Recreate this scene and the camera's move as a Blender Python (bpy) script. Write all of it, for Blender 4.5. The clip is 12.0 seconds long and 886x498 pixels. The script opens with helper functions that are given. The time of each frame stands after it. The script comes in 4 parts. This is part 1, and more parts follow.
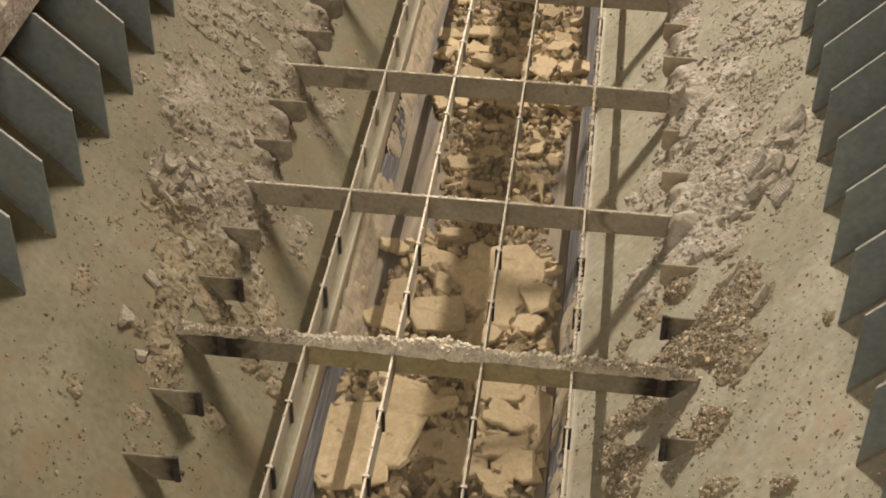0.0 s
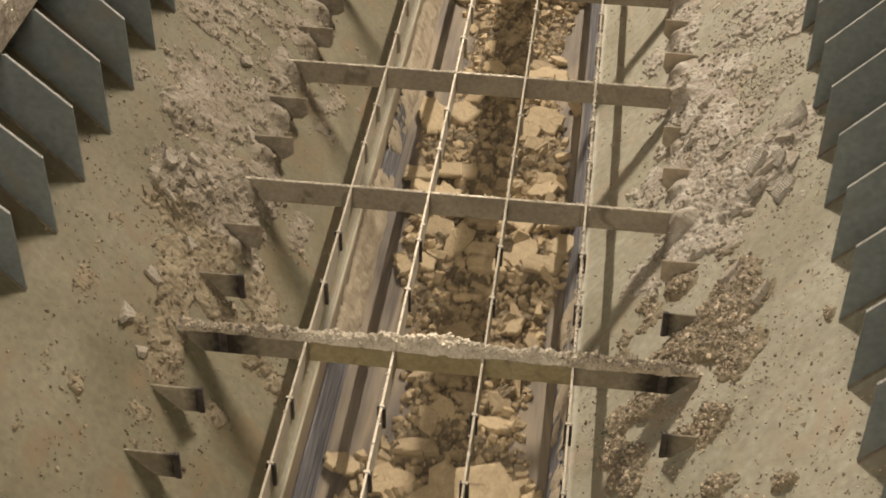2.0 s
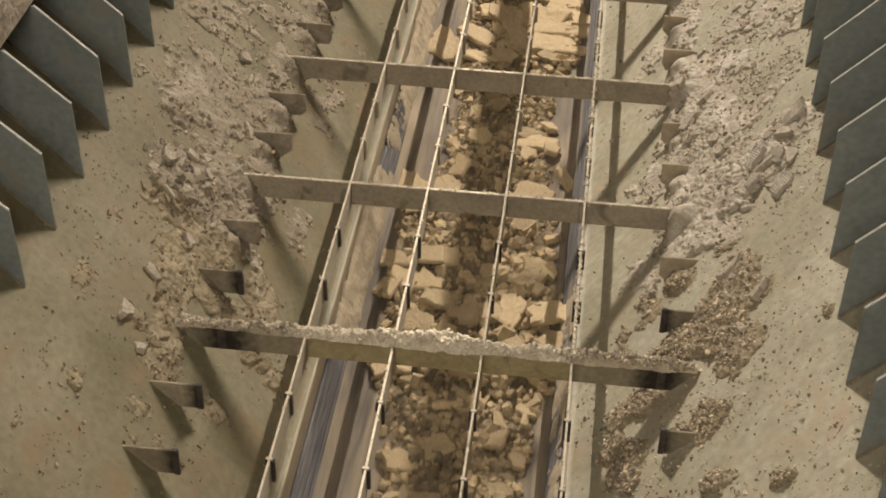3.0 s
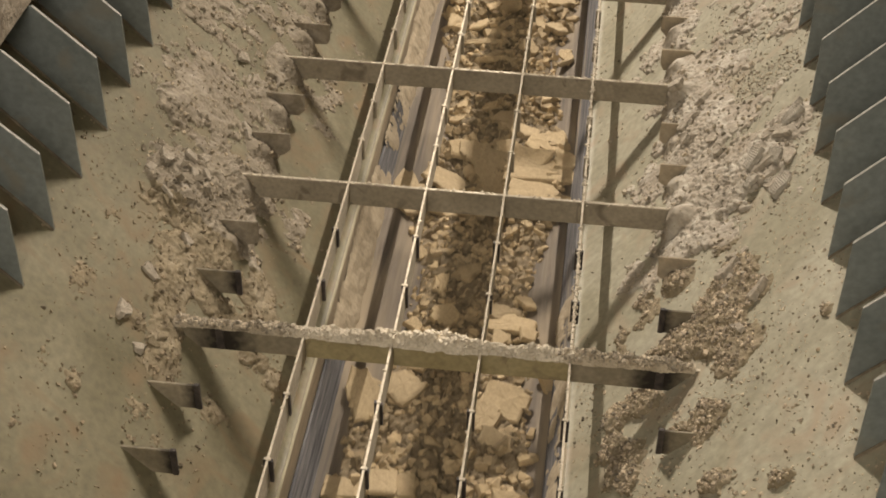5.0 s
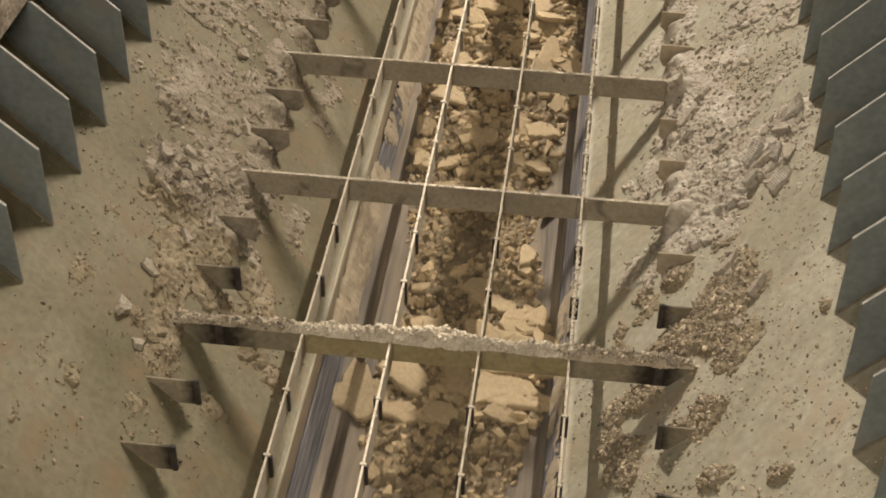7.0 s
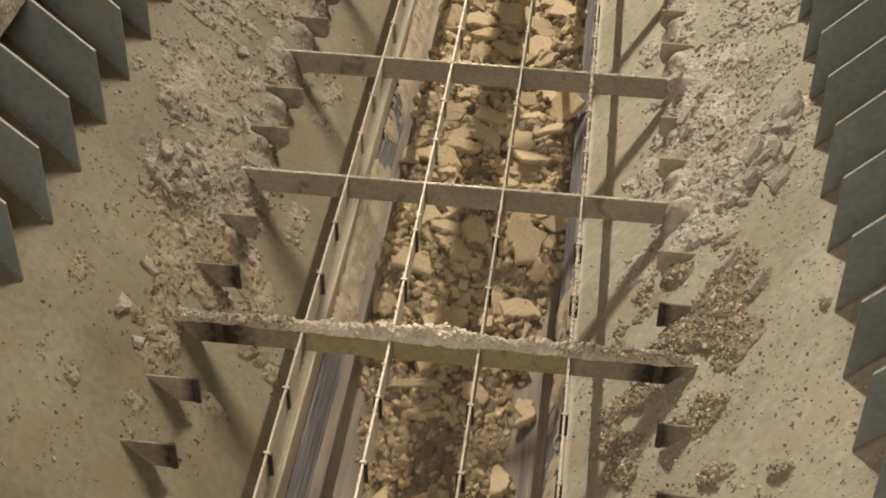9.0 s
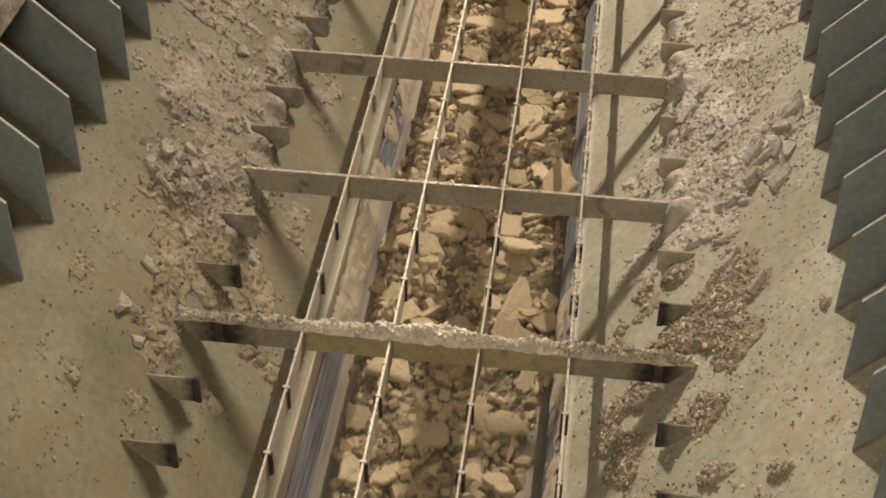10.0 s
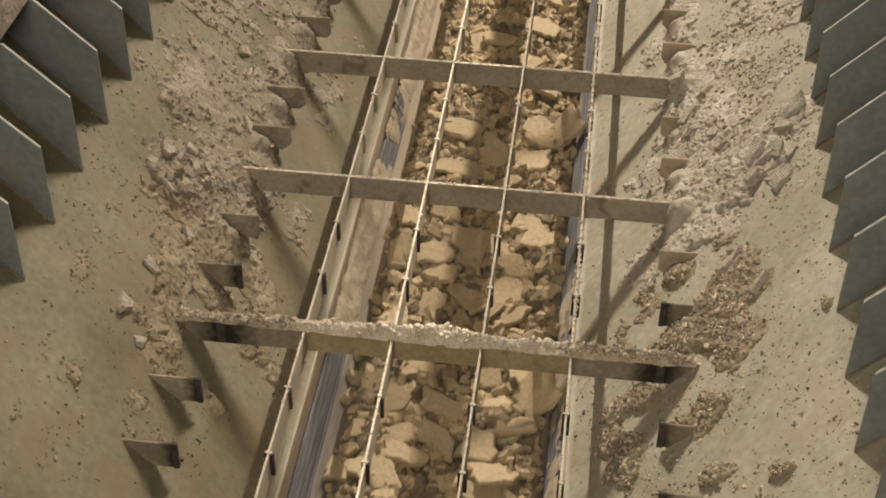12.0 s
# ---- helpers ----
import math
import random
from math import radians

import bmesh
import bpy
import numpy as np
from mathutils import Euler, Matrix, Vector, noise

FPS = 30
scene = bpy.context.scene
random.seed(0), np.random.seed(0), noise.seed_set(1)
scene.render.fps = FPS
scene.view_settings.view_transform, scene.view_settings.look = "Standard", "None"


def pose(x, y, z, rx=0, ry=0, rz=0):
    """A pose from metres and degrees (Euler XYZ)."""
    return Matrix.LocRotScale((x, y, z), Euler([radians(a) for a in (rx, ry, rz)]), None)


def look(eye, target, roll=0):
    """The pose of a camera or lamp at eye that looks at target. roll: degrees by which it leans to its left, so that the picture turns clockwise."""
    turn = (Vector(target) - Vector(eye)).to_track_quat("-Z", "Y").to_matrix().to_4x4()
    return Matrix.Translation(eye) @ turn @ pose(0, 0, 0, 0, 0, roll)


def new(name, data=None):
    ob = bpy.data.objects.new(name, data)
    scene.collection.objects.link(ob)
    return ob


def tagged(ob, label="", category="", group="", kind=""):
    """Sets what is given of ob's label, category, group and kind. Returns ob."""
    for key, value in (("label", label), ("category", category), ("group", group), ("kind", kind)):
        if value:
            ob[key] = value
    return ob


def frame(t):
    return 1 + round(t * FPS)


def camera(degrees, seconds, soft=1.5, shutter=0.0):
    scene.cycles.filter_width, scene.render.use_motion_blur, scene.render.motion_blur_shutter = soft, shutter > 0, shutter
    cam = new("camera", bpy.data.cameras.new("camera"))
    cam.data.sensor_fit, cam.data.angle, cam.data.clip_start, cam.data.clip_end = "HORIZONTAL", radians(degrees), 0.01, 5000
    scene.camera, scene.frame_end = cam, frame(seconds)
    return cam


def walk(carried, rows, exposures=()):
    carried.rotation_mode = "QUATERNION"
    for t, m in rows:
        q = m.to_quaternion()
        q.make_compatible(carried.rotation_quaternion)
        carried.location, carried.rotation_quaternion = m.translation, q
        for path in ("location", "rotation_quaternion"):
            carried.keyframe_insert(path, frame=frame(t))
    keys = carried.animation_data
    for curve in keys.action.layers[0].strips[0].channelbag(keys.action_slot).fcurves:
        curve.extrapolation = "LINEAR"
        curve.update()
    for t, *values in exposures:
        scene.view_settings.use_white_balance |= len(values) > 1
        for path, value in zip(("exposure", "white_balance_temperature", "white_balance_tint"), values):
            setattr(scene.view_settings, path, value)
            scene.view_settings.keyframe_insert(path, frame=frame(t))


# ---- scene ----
# ---- camera and its way ----
FOV = 33.56
EYE = (0.7326, -3.0099, 2.7865)
AHEAD = (-0.08997447, 0.77708796, -0.62292768)
BASE = look(EYE, [e + a for e, a in zip(EYE, AHEAD)], 0.782)
cam = camera(FOV, 12.0, soft=1.8, shutter=0.5)
# seconds, turn to the left and upwards in thousandths of a degree: a tripod head that settles a little
DRIFT = [(0.0, 0, 0), (0.5, 42, 4), (1.0, 48, -2), (1.5, 46, -55), (2.0, 35, -143), (2.5, 18, -223), (3.0, -9, -290),
         (4.0, -60, -300), (5.0, -79, -282), (5.5, -79, -300), (6.0, -79, -335), (6.5, -93, -397), (7.0, -108, -447),
         (8.0, -114, -500), (9.0, -112, -525), (9.5, -112, -533), (10.0, -104, -544), (10.5, -79, -555), (11.0, -75, -562),
         (11.5, -53, -568), (12.0, -44, -536)]
walk(cam, [(t, BASE @ pose(0, 0, 0, up / 1000, left / 1000, 0)) for t, left, up in DRIFT])

# ---- light: two rows of tube lamps on either side of the hopper, cut off by added baffle strips, and an added fill lamp behind the viewer ----
world = bpy.data.worlds.new("hall_air")
scene.world = world
world.use_nodes = True
world.node_tree.nodes["Background"].inputs[0].default_value = (1.0, 0.86, 0.66, 1)
world.node_tree.nodes["Background"].inputs[1].default_value = 0.085
scene.view_settings.exposure = 0.0


def tubes(name, x, y, z, watts, width, length, toward):
    data = bpy.data.lights.new(name, "AREA")
    data.shape, data.size, data.size_y = "RECTANGLE", width, length
    data.energy, data.color = watts, (1.0, 0.88, 0.765)
    ob = new(name, data)
    ob.matrix_world = pose(x, y, z, 0, toward, 0)
    return ob


tubes("tube_row_west", -3.50, 12.6, 11.0, 5600, 0.05, 2.6, -16)
tubes("tube_row_east", 4.10, 11.8, 11.0, 4700, 0.05, 8.0, 16)
# fill lamp added behind the viewer to brighten faces turned that way
data = bpy.data.lights.new("front_fill_light", "AREA")
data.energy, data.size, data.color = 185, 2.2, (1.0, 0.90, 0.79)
new("front_fill_light", data).matrix_world = look((0.3, -4.6, 4.3), (0.35, 0.4, 0.0))

# ---- plan, in metres; z = 0 is the top of the grid ----
D = 0.2428            # pitch of the cross bars before two of three were cut out
RODS = (0.0, 0.25, 0.50, 0.75)
BAR_H, BAR_T, ROD_T = 0.086, 0.008, 0.006
XL, XR, TAN = -0.386, 1.107, 1.08    # where the slopes cross z = 0
ANG = math.atan(TAN)
LIP_L, LIP_R, LIP_Z = -0.037, 0.752, -0.377
FLOOR_Z = 1.10
Y0, Y1 = -1.9, 5.4
BELT_Z, SPEED = -0.625, 0.553

# ---- noise on arrays ----


def lattice(ix, iy, seed):
    n = (ix.astype(np.int64) * 374761393 + iy.astype(np.int64) * 668265263 + seed * 974711) & 0x7FFFFFFF
    n = ((n ^ (n >> 13)) * 1274126177) & 0x7FFFFFFF
    n = (n ^ (n >> 16)) & 0xFFFF
    return n / 65535.0


def vnoise(x, y, seed):
    ix, iy = np.floor(x), np.floor(y)
    fx, fy = x - ix, y - iy
    fx, fy = fx * fx * (3 - 2 * fx), fy * fy * (3 - 2 * fy)
    a, b = lattice(ix, iy, seed), lattice(ix + 1, iy, seed)
    c, d = lattice(ix, iy + 1, seed), lattice(ix + 1, iy + 1, seed)
    return (a * (1 - fx) + b * fx) * (1 - fy) + (c * (1 - fx) + d * fx) * fy


def fbm(x, y, seed, octaves=5, gain=0.5):
    total, amp, norm = 0, 1.0, 0.0
    for i in range(octaves):
        total = total + amp * vnoise(x * 2 ** i, y * 2 ** i, seed + i)
        norm += amp
        amp *= gain
    return total / norm


def clods(x, y, size, seed):
    """Broken ground: tilted cells with cracks between. Returns height from 0 to 1."""
    gx, gy = x / size, y / size
    ix, iy = np.floor(gx), np.floor(gy)
    best, second = np.full(x.shape, 9.0), np.full(x.shape, 9.0)
    height = np.zeros(x.shape)
    for dx in (-1, 0, 1):
        for dy in (-1, 0, 1):
            cx, cy = ix + dx, iy + dy
            px, py = gx - cx - lattice(cx, cy, seed), gy - cy - lattice(cx, cy, seed + 1)
            d = np.sqrt(px * px + py * py)
            h = lattice(cx, cy, seed + 2) + 1.1 * px * (lattice(cx, cy, seed + 3) - 0.5) + 1.1 * py * (lattice(cx, cy, seed + 4) - 0.5)
            closer = d < best
            second = np.where(closer, best, np.minimum(second, d))
            height = np.where(closer, h, height)
            best = np.where(closer, d, best)
    crack = np.clip((second - best) / 0.16, 0, 1)
    return height * crack ** 0.5


# ---- materials ----


def material(name, low, high, scale=6.0, rough=0.85, bump=0.3, fine=60.0, metal=0.0, stretch=(1, 1, 1), spots=None, spot_scale=9.0,
             spot_at=0.62, spot_soft=0.1, vary=0.0, bump_dist=0.004, island=0.0):
    m = bpy.data.materials.new(name)
    m.use_nodes = True
    nt = m.node_tree
    bsdf = nt.nodes["Principled BSDF"]
    bsdf.inputs["Metallic"].default_value = metal
    tc = nt.nodes.new("ShaderNodeTexCoord")
    mp = nt.nodes.new("ShaderNodeMapping")
    mp.inputs["Scale"].default_value = stretch
    nt.links.new(tc.outputs["Object"], mp.inputs["Vector"])

    def tex(s, detail, distort=0.0):
        n = nt.nodes.new("ShaderNodeTexNoise")
        n.inputs["Scale"].default_value, n.inputs["Detail"].default_value = s, detail
        n.inputs["Distortion"].default_value = distort
        nt.links.new(mp.outputs["Vector"], n.inputs["Vector"])
        return n

    def ramp(src, a, b, ca, cb):
        r = nt.nodes.new("ShaderNodeValToRGB")
        r.color_ramp.elements[0].position, r.color_ramp.elements[1].position = a, b
        r.color_ramp.elements[0].color, r.color_ramp.elements[1].color = (*ca, 1), (*cb, 1)
        nt.links.new(src, r.inputs["Fac"])
        return r

    def mix(fac, a, b, kind="MIX"):
        n = nt.nodes.new("ShaderNodeMix")
        n.data_type, n.blend_type = "RGBA", kind
        if isinstance(fac, float):
            n.inputs[0].default_value = fac
        else:
            nt.links.new(fac, n.inputs[0])
        nt.links.new(a, n.inputs[6])
        nt.links.new(b, n.inputs[7])
        return n.outputs[2]

    big, small = tex(scale, 6, 0.6), tex(fine, 5)
    col = ramp(big.outputs["Fac"], 0.32, 0.68, low, high).outputs["Color"]
    grain = ramp(small.outputs["Fac"], 0.3, 0.7, (0.72, 0.72, 0.72), (1.15, 1.15, 1.15)).outputs["Color"]
    col = mix(0.7, col, grain, "MULTIPLY")
    if spots:
        sp = tex(spot_scale, 8, 1.2)
        mask = ramp(sp.outputs["Fac"], spot_at, spot_at + spot_soft, (0, 0, 0), (1, 1, 1)).outputs["Color"]
        other = nt.nodes.new("ShaderNodeRGB")
        other.outputs[0].default_value = (*spots, 1)
        col = mix(mask, col, other.outputs[0])
    for amount, node, out in ((vary, "ShaderNodeObjectInfo", "Random"), (island, "ShaderNodeNewGeometry", "Random Per Island")):
        if amount:
            info = nt.nodes.new(node)
            rr = ramp(info.outputs[out], 0, 1, (1 - amount,) * 3, (1 + amount, 1 + amount * 0.95, 1 + amount * 0.85))
            col = mix(1.0, col, rr.outputs["Color"], "MULTIPLY")
    nt.links.new(col, bsdf.inputs["Base Color"])
    rg = ramp(big.outputs["Fac"], 0.3, 0.7, (rough - 0.08,) * 3, (min(1, rough + 0.08),) * 3)
    nt.links.new(rg.outputs["Color"], bsdf.inputs["Roughness"])
    if bump:
        add = nt.nodes.new("ShaderNodeMath")
        add.operation = "ADD"
        nt.links.new(big.outputs["Fac"], add.inputs[0])
        nt.links.new(small.outputs["Fac"], add.inputs[1])
        bp = nt.nodes.new("ShaderNodeBump")
        bp.inputs["Strength"].default_value, bp.inputs["Distance"].default_value = bump, bump_dist
        nt.links.new(add.outputs[0], bp.inputs["Height"])
        nt.links.new(bp.outputs["Normal"], bsdf.inputs["Normal"])
    return m


CREAM = material("cream_dusty_steel", (0.262, 0.243, 0.167), (0.355, 0.333, 0.246), 3.2, 0.6, 0.35, 38, spots=(0.312, 0.254, 0.175), spot_scale=5, spot_at=0.54, spot_soft=0.18)
# Lighter cream for the west lip: the light on that edge put into the colour.
LIP_LIT = material("lit_cream_steel", (0.315, 0.283, 0.185), (0.415, 0.378, 0.262), 4, 0.6, 0.25, 45, stretch=(1, 0.2, 1), spots=(0.30, 0.24, 0.15), spot_scale=7, spot_at=0.58, spot_soft=0.1)
# West wall: brown stains, and its dimmer light put into a darker cream.
DIM_CREAM = material("dim_stained_cream_steel", (0.123, 0.108, 0.058), (0.203, 0.182, 0.112), 3.0, 0.6, 0.25, 45, spots=(0.175, 0.127, 0.068), spot_scale=5, spot_at=0.50, spot_soft=0.2)
CAKED = material("caked_clay", (0.275, 0.236, 0.176), (0.40, 0.352, 0.274), 14, 0.95, 0.8, 70, spots=(0.46, 0.418, 0.34), spot_scale=9, spot_at=0.48, spot_soft=0.2, bump_dist=0.004)
# CAKED again, in a darker tone for the west wall.
CAKED_WEST = material("west_caked_clay", (0.178, 0.147, 0.100), (0.272, 0.232, 0.168), 14, 0.95, 0.9, 70, spots=(0.315, 0.275, 0.21), spot_scale=10, spot_at=0.50, spot_soft=0.2, bump_dist=0.005)
CRUMB = material("dry_crumbs", (0.245, 0.205, 0.145), (0.37, 0.322, 0.243), 30, 0.95, 0.3, 160, island=0.45)
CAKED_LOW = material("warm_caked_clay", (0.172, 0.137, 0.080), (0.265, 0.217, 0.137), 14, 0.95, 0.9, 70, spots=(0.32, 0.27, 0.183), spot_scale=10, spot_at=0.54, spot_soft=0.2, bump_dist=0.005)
CRUMB_LOW = material("brown_crumbs", (0.25, 0.20, 0.137), (0.43, 0.365, 0.27), 30, 0.95, 0.3, 160, island=0.6)
# CRUMB_LOW again, in a darker tone for the west wall.
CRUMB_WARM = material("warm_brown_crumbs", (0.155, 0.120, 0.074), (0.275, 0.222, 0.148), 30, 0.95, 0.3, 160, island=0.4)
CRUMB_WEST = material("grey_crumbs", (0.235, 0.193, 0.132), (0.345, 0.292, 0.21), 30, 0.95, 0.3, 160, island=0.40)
CLAY = material("broken_clay", (0.375, 0.292, 0.173), (0.485, 0.384, 0.236), 7, 0.9, 0.35, 38, vary=0.14, bump_dist=0.004, spots=(0.26, 0.20, 0.12), spot_scale=6, spot_at=0.66, spot_soft=0.06)
RUBBLE = material("clay_rubble", (0.335, 0.26, 0.153), (0.46, 0.361, 0.219), 9, 0.92, 0.35, 70, island=0.22, bump_dist=0.003)
# Bed darker than the lumps: shade of the gaps between them put into its colour.
FINES = material("gap_shade_fines", (0.13, 0.100, 0.060), (0.275, 0.217, 0.133), 14, 0.95, 0.5, 90, bump_dist=0.004)
BAR = material("dusty_bar_steel", (0.238, 0.204, 0.143), (0.325, 0.28, 0.203), 5, 0.75, 0.2, 70, spots=(0.15, 0.122, 0.084), spot_scale=9, spot_at=0.6)
BAR_NEAR = material("clay_stained_bar_steel", (0.235, 0.190, 0.092), (0.34, 0.286, 0.155), 6, 0.75, 0.25, 60, spots=(0.17, 0.132, 0.075), spot_scale=9, spot_at=0.6)
ROD = material("dusty_rod_steel", (0.36, 0.318, 0.238), (0.47, 0.42, 0.325), 7, 0.8, 0.2, 70, spots=(0.22, 0.185, 0.13), spot_scale=11, spot_at=0.62)
EDGE = material("dust_on_edges", (0.45, 0.393, 0.295), (0.60, 0.533, 0.415), 30, 0.9, 0.5, 150)


def heated(name, hot, fade):
    """Dusty steel browned by a cutting torch: black at x = hot, fading over a distance to both sides."""
    m = material(name, (0.150, 0.126, 0.080), (0.265, 0.226, 0.155), 9, 0.75, 0.3, 60)
    nt = m.node_tree
    bsdf = nt.nodes["Principled BSDF"]
    base = bsdf.inputs["Base Color"].links[0].from_socket

    def math_node(kind, a, b):
        n = nt.nodes.new("ShaderNodeMath")
        n.operation = kind
        for i, v in enumerate((a, b)):
            if isinstance(v, (int, float)):
                n.inputs[i].default_value = v
            else:
                nt.links.new(v, n.inputs[i])
        return n.outputs[0]

    tc, xyz, ns = nt.nodes.new("ShaderNodeTexCoord"), nt.nodes.new("ShaderNodeSeparateXYZ"), nt.nodes.new("ShaderNodeTexNoise")
    ns.inputs["Scale"].default_value, ns.inputs["Detail"].default_value = 45, 5
    nt.links.new(tc.outputs["Object"], xyz.inputs[0])
    nt.links.new(tc.outputs["Object"], ns.inputs["Vector"])
    away = math_node("ABSOLUTE", math_node("SUBTRACT", xyz.outputs["X"], hot), 0)
    ragged = math_node("ADD", math_node("DIVIDE", away, fade), math_node("MULTIPLY", math_node("SUBTRACT", ns.outputs["Fac"], 0.5), 0.8))
    ramp = nt.nodes.new("ShaderNodeValToRGB")
    ramp.color_ramp.elements[0].position, ramp.color_ramp.elements[1].position = 0.26, 1.0
    ramp.color_ramp.elements[0].color, ramp.color_ramp.elements[1].color = (0.07, 0.06, 0.055, 1), (1, 1, 1, 1)
    nt.links.new(ragged, ramp.inputs["Fac"])
    mx = nt.nodes.new("ShaderNodeMix")
    mx.data_type, mx.blend_type = "RGBA", "MULTIPLY"
    mx.inputs[0].default_value = 1.0
    nt.links.new(base, mx.inputs[6])
    nt.links.new(ramp.outputs["Color"], mx.inputs[7])
    nt.links.new(mx.outputs[2], bsdf.inputs["Base Color"])
    return m


HEAT_WEST = heated("heat_browned_bar", -0.235, 0.10)
HEAT_EAST = heated("heat_browned_bar", 0.990, 0.10)
STUB_WEST = heated("heat_browned_stub", -0.242, 0.055)
STUB_EAST = heated("heat_browned_stub", 0.998, 0.045)
BURNT = material("burnt_steel", (0.018, 0.015, 0.013), (0.07, 0.055, 0.045), 30, 0.7, 0.4, 90)
PLATE = material("grey_painted_plate", (0.140, 0.156, 0.145), (0.180, 0.196, 0.180), 2.5, 0.5, 0.06, 50, spots=(0.178, 0.164, 0.126), spot_scale=5, spot_at=0.58, spot_soft=0.2)
SMEAR = material("tan_clay_smear", (0.30, 0.247, 0.166), (0.385, 0.322, 0.225), 10, 0.95, 0.3, 80, bump_dist=0.003)
WORN = material("worn_paint_edge", (0.246, 0.238, 0.205), (0.369, 0.353, 0.303), 20, 0.6, 0.3, 90)
RUST = material("rusty_clay_seam", (0.105, 0.084, 0.056), (0.20, 0.163, 0.11), 20, 0.9, 0.5, 90)
CHIP = material("pale_dry_chip", (0.30, 0.268, 0.208), (0.42, 0.382, 0.31), 18, 0.9, 0.3, 90, spots=(0.26, 0.215, 0.15), spot_scale=20, spot_at=0.6)
RUBBER = material("scuffed_rubber", (0.045, 0.045, 0.050), (0.20, 0.193, 0.188), 110, 0.88, 0.6, 330, stretch=(1, 0.035, 1), spots=(0.32, 0.265, 0.19), spot_scale=7, spot_at=0.58, spot_soft=0.12)
BELT = material("dusty_belt", (0.092, 0.078, 0.062), (0.195, 0.165, 0.128), 26, 0.9, 0.25, 90, stretch=(1, 0.07, 1), spots=(0.27, 0.22, 0.15), spot_scale=9, spot_at=0.44, spot_soft=0.2)
SKIRT = material("brown_skirt_steel", (0.27, 0.22, 0.148), (0.37, 0.308, 0.212), 6, 0.85, 0.3, 60, stretch=(1, 0.2, 1))
WOOD = material("clay_smeared_rim", (0.175, 0.142, 0.098), (0.33, 0.28, 0.208), 14, 0.9, 0.9, 60, spots=(0.40, 0.352, 0.272), spot_scale=16, spot_at=0.55, spot_soft=0.1, bump_dist=0.008)
CONCRETE = material("hall_concrete", (0.22, 0.21, 0.195), (0.31, 0.298, 0.278), 1.5, 0.85, 0.2, 30)
HALL = material("hall_wall_paint", (0.22, 0.21, 0.193), (0.28, 0.27, 0.248), 1.0, 0.8, 0.1, 20)

# ---- mesh helpers ----


def mesh_of(name, verts, faces, mat, smooth=False):
    me = bpy.data.meshes.new(name)
    me.from_pydata([tuple(map(float, v)) for v in verts], [], [tuple(map(int, f)) for f in faces])
    me.materials.append(mat)
    if smooth:
        me.polygons.foreach_set("use_smooth", [True] * len(me.polygons))
    me.update()
    return me


def bevelled(bm, width, segments=1):
    bmesh.ops.bevel(bm, geom=list(bm.edges), offset=width, segments=segments, affect="EDGES", clamp_overlap=True)
    return bm


def part(name, bm, mat, parent=None, label="", at=None):
    me = bpy.data.meshes.new(name)
    bm.normal_update()
    bm.to_mesh(me)
    bm.free()
    me.materials.append(mat)
    ob = new(name, me)
    if parent:
        ob.parent = parent
    if at is not None:
        ob.matrix_basis = at
    return tagged(ob, label)


def box(x0, x1, y0, y1, z0, z1, bevel=0.0):
    bm = bmesh.new()
    bmesh.ops.create_cube(bm, size=1)
    for v in bm.verts:
        v.co = Vector((x0 + (v.co.x + 0.5) * (x1 - x0), y0 + (v.co.y + 0.5) * (y1 - y0), z0 + (v.co.z + 0.5) * (z1 - z0)))
    return bevelled(bm, bevel) if bevel else bm


def plate_xz(outline, y, thick, bevel=0.0015):
    """An upright plate across the hopper: outline of (x, z), centred on y."""
    bm = bmesh.new()
    front = [bm.verts.new((x, y - thick / 2, z)) for x, z in outline]
    face = bm.faces.new(front)
    out = bmesh.ops.extrude_face_region(bm, geom=[face])
    bmesh.ops.translate(bm, vec=(0, thick, 0), verts=[v for v in out["geom"] if isinstance(v, bmesh.types.BMVert)])
    bmesh.ops.recalc_face_normals(bm, faces=bm.faces)
    return bevelled(bm, bevel) if bevel else bm


def structure(name, bm, mat, label):
    return tagged(part(name, bm, mat, None, label), kind="structure")


def slope_point(side, y, v, h):
    """A point on a slope: v metres up from z = 0, h metres off its face."""
    c, s = math.cos(ANG), math.sin(ANG)
    if side < 0:
        return (XL - v * c + h * s, y, v * s + h * c)
    return (XR + v * c - h * s, y, v * s + h * c)


# ---- the hall and the pit ----
structure("floor", box(-7, -1.55, -7, 16, FLOOR_Z - 0.2, FLOOR_Z), CONCRETE, "grey concrete hall floor round the pit")
structure("floor", box(2.2, 8, -7, 16, FLOOR_Z - 0.2, FLOOR_Z), CONCRETE, "grey concrete hall floor round the pit")
structure("floor", box(-1.55, 2.2, -7, Y0, FLOOR_Z - 0.2, FLOOR_Z), CONCRETE, "grey concrete hall floor round the pit")
structure("floor", box(-1.55, 2.2, Y1, 16, FLOOR_Z - 0.2, FLOOR_Z), CONCRETE, "grey concrete hall floor round the pit")
structure("wall_west", box(-7.2, -7, -7, 16, FLOOR_Z - 0.2, 11.8), HALL, "plain painted hall wall")
structure("wall_east", box(8, 8.2, -7, 16, FLOOR_Z - 0.2, 11.8), HALL, "plain painted hall wall")
structure("wall_south", box(-7, 8, -7.2, -7, FLOOR_Z - 0.2, 11.8), HALL, "plain painted hall wall")
structure("wall_north", box(-7, 8, 16, 16.2, FLOOR_Z - 0.2, 11.8), HALL, "plain painted hall wall")
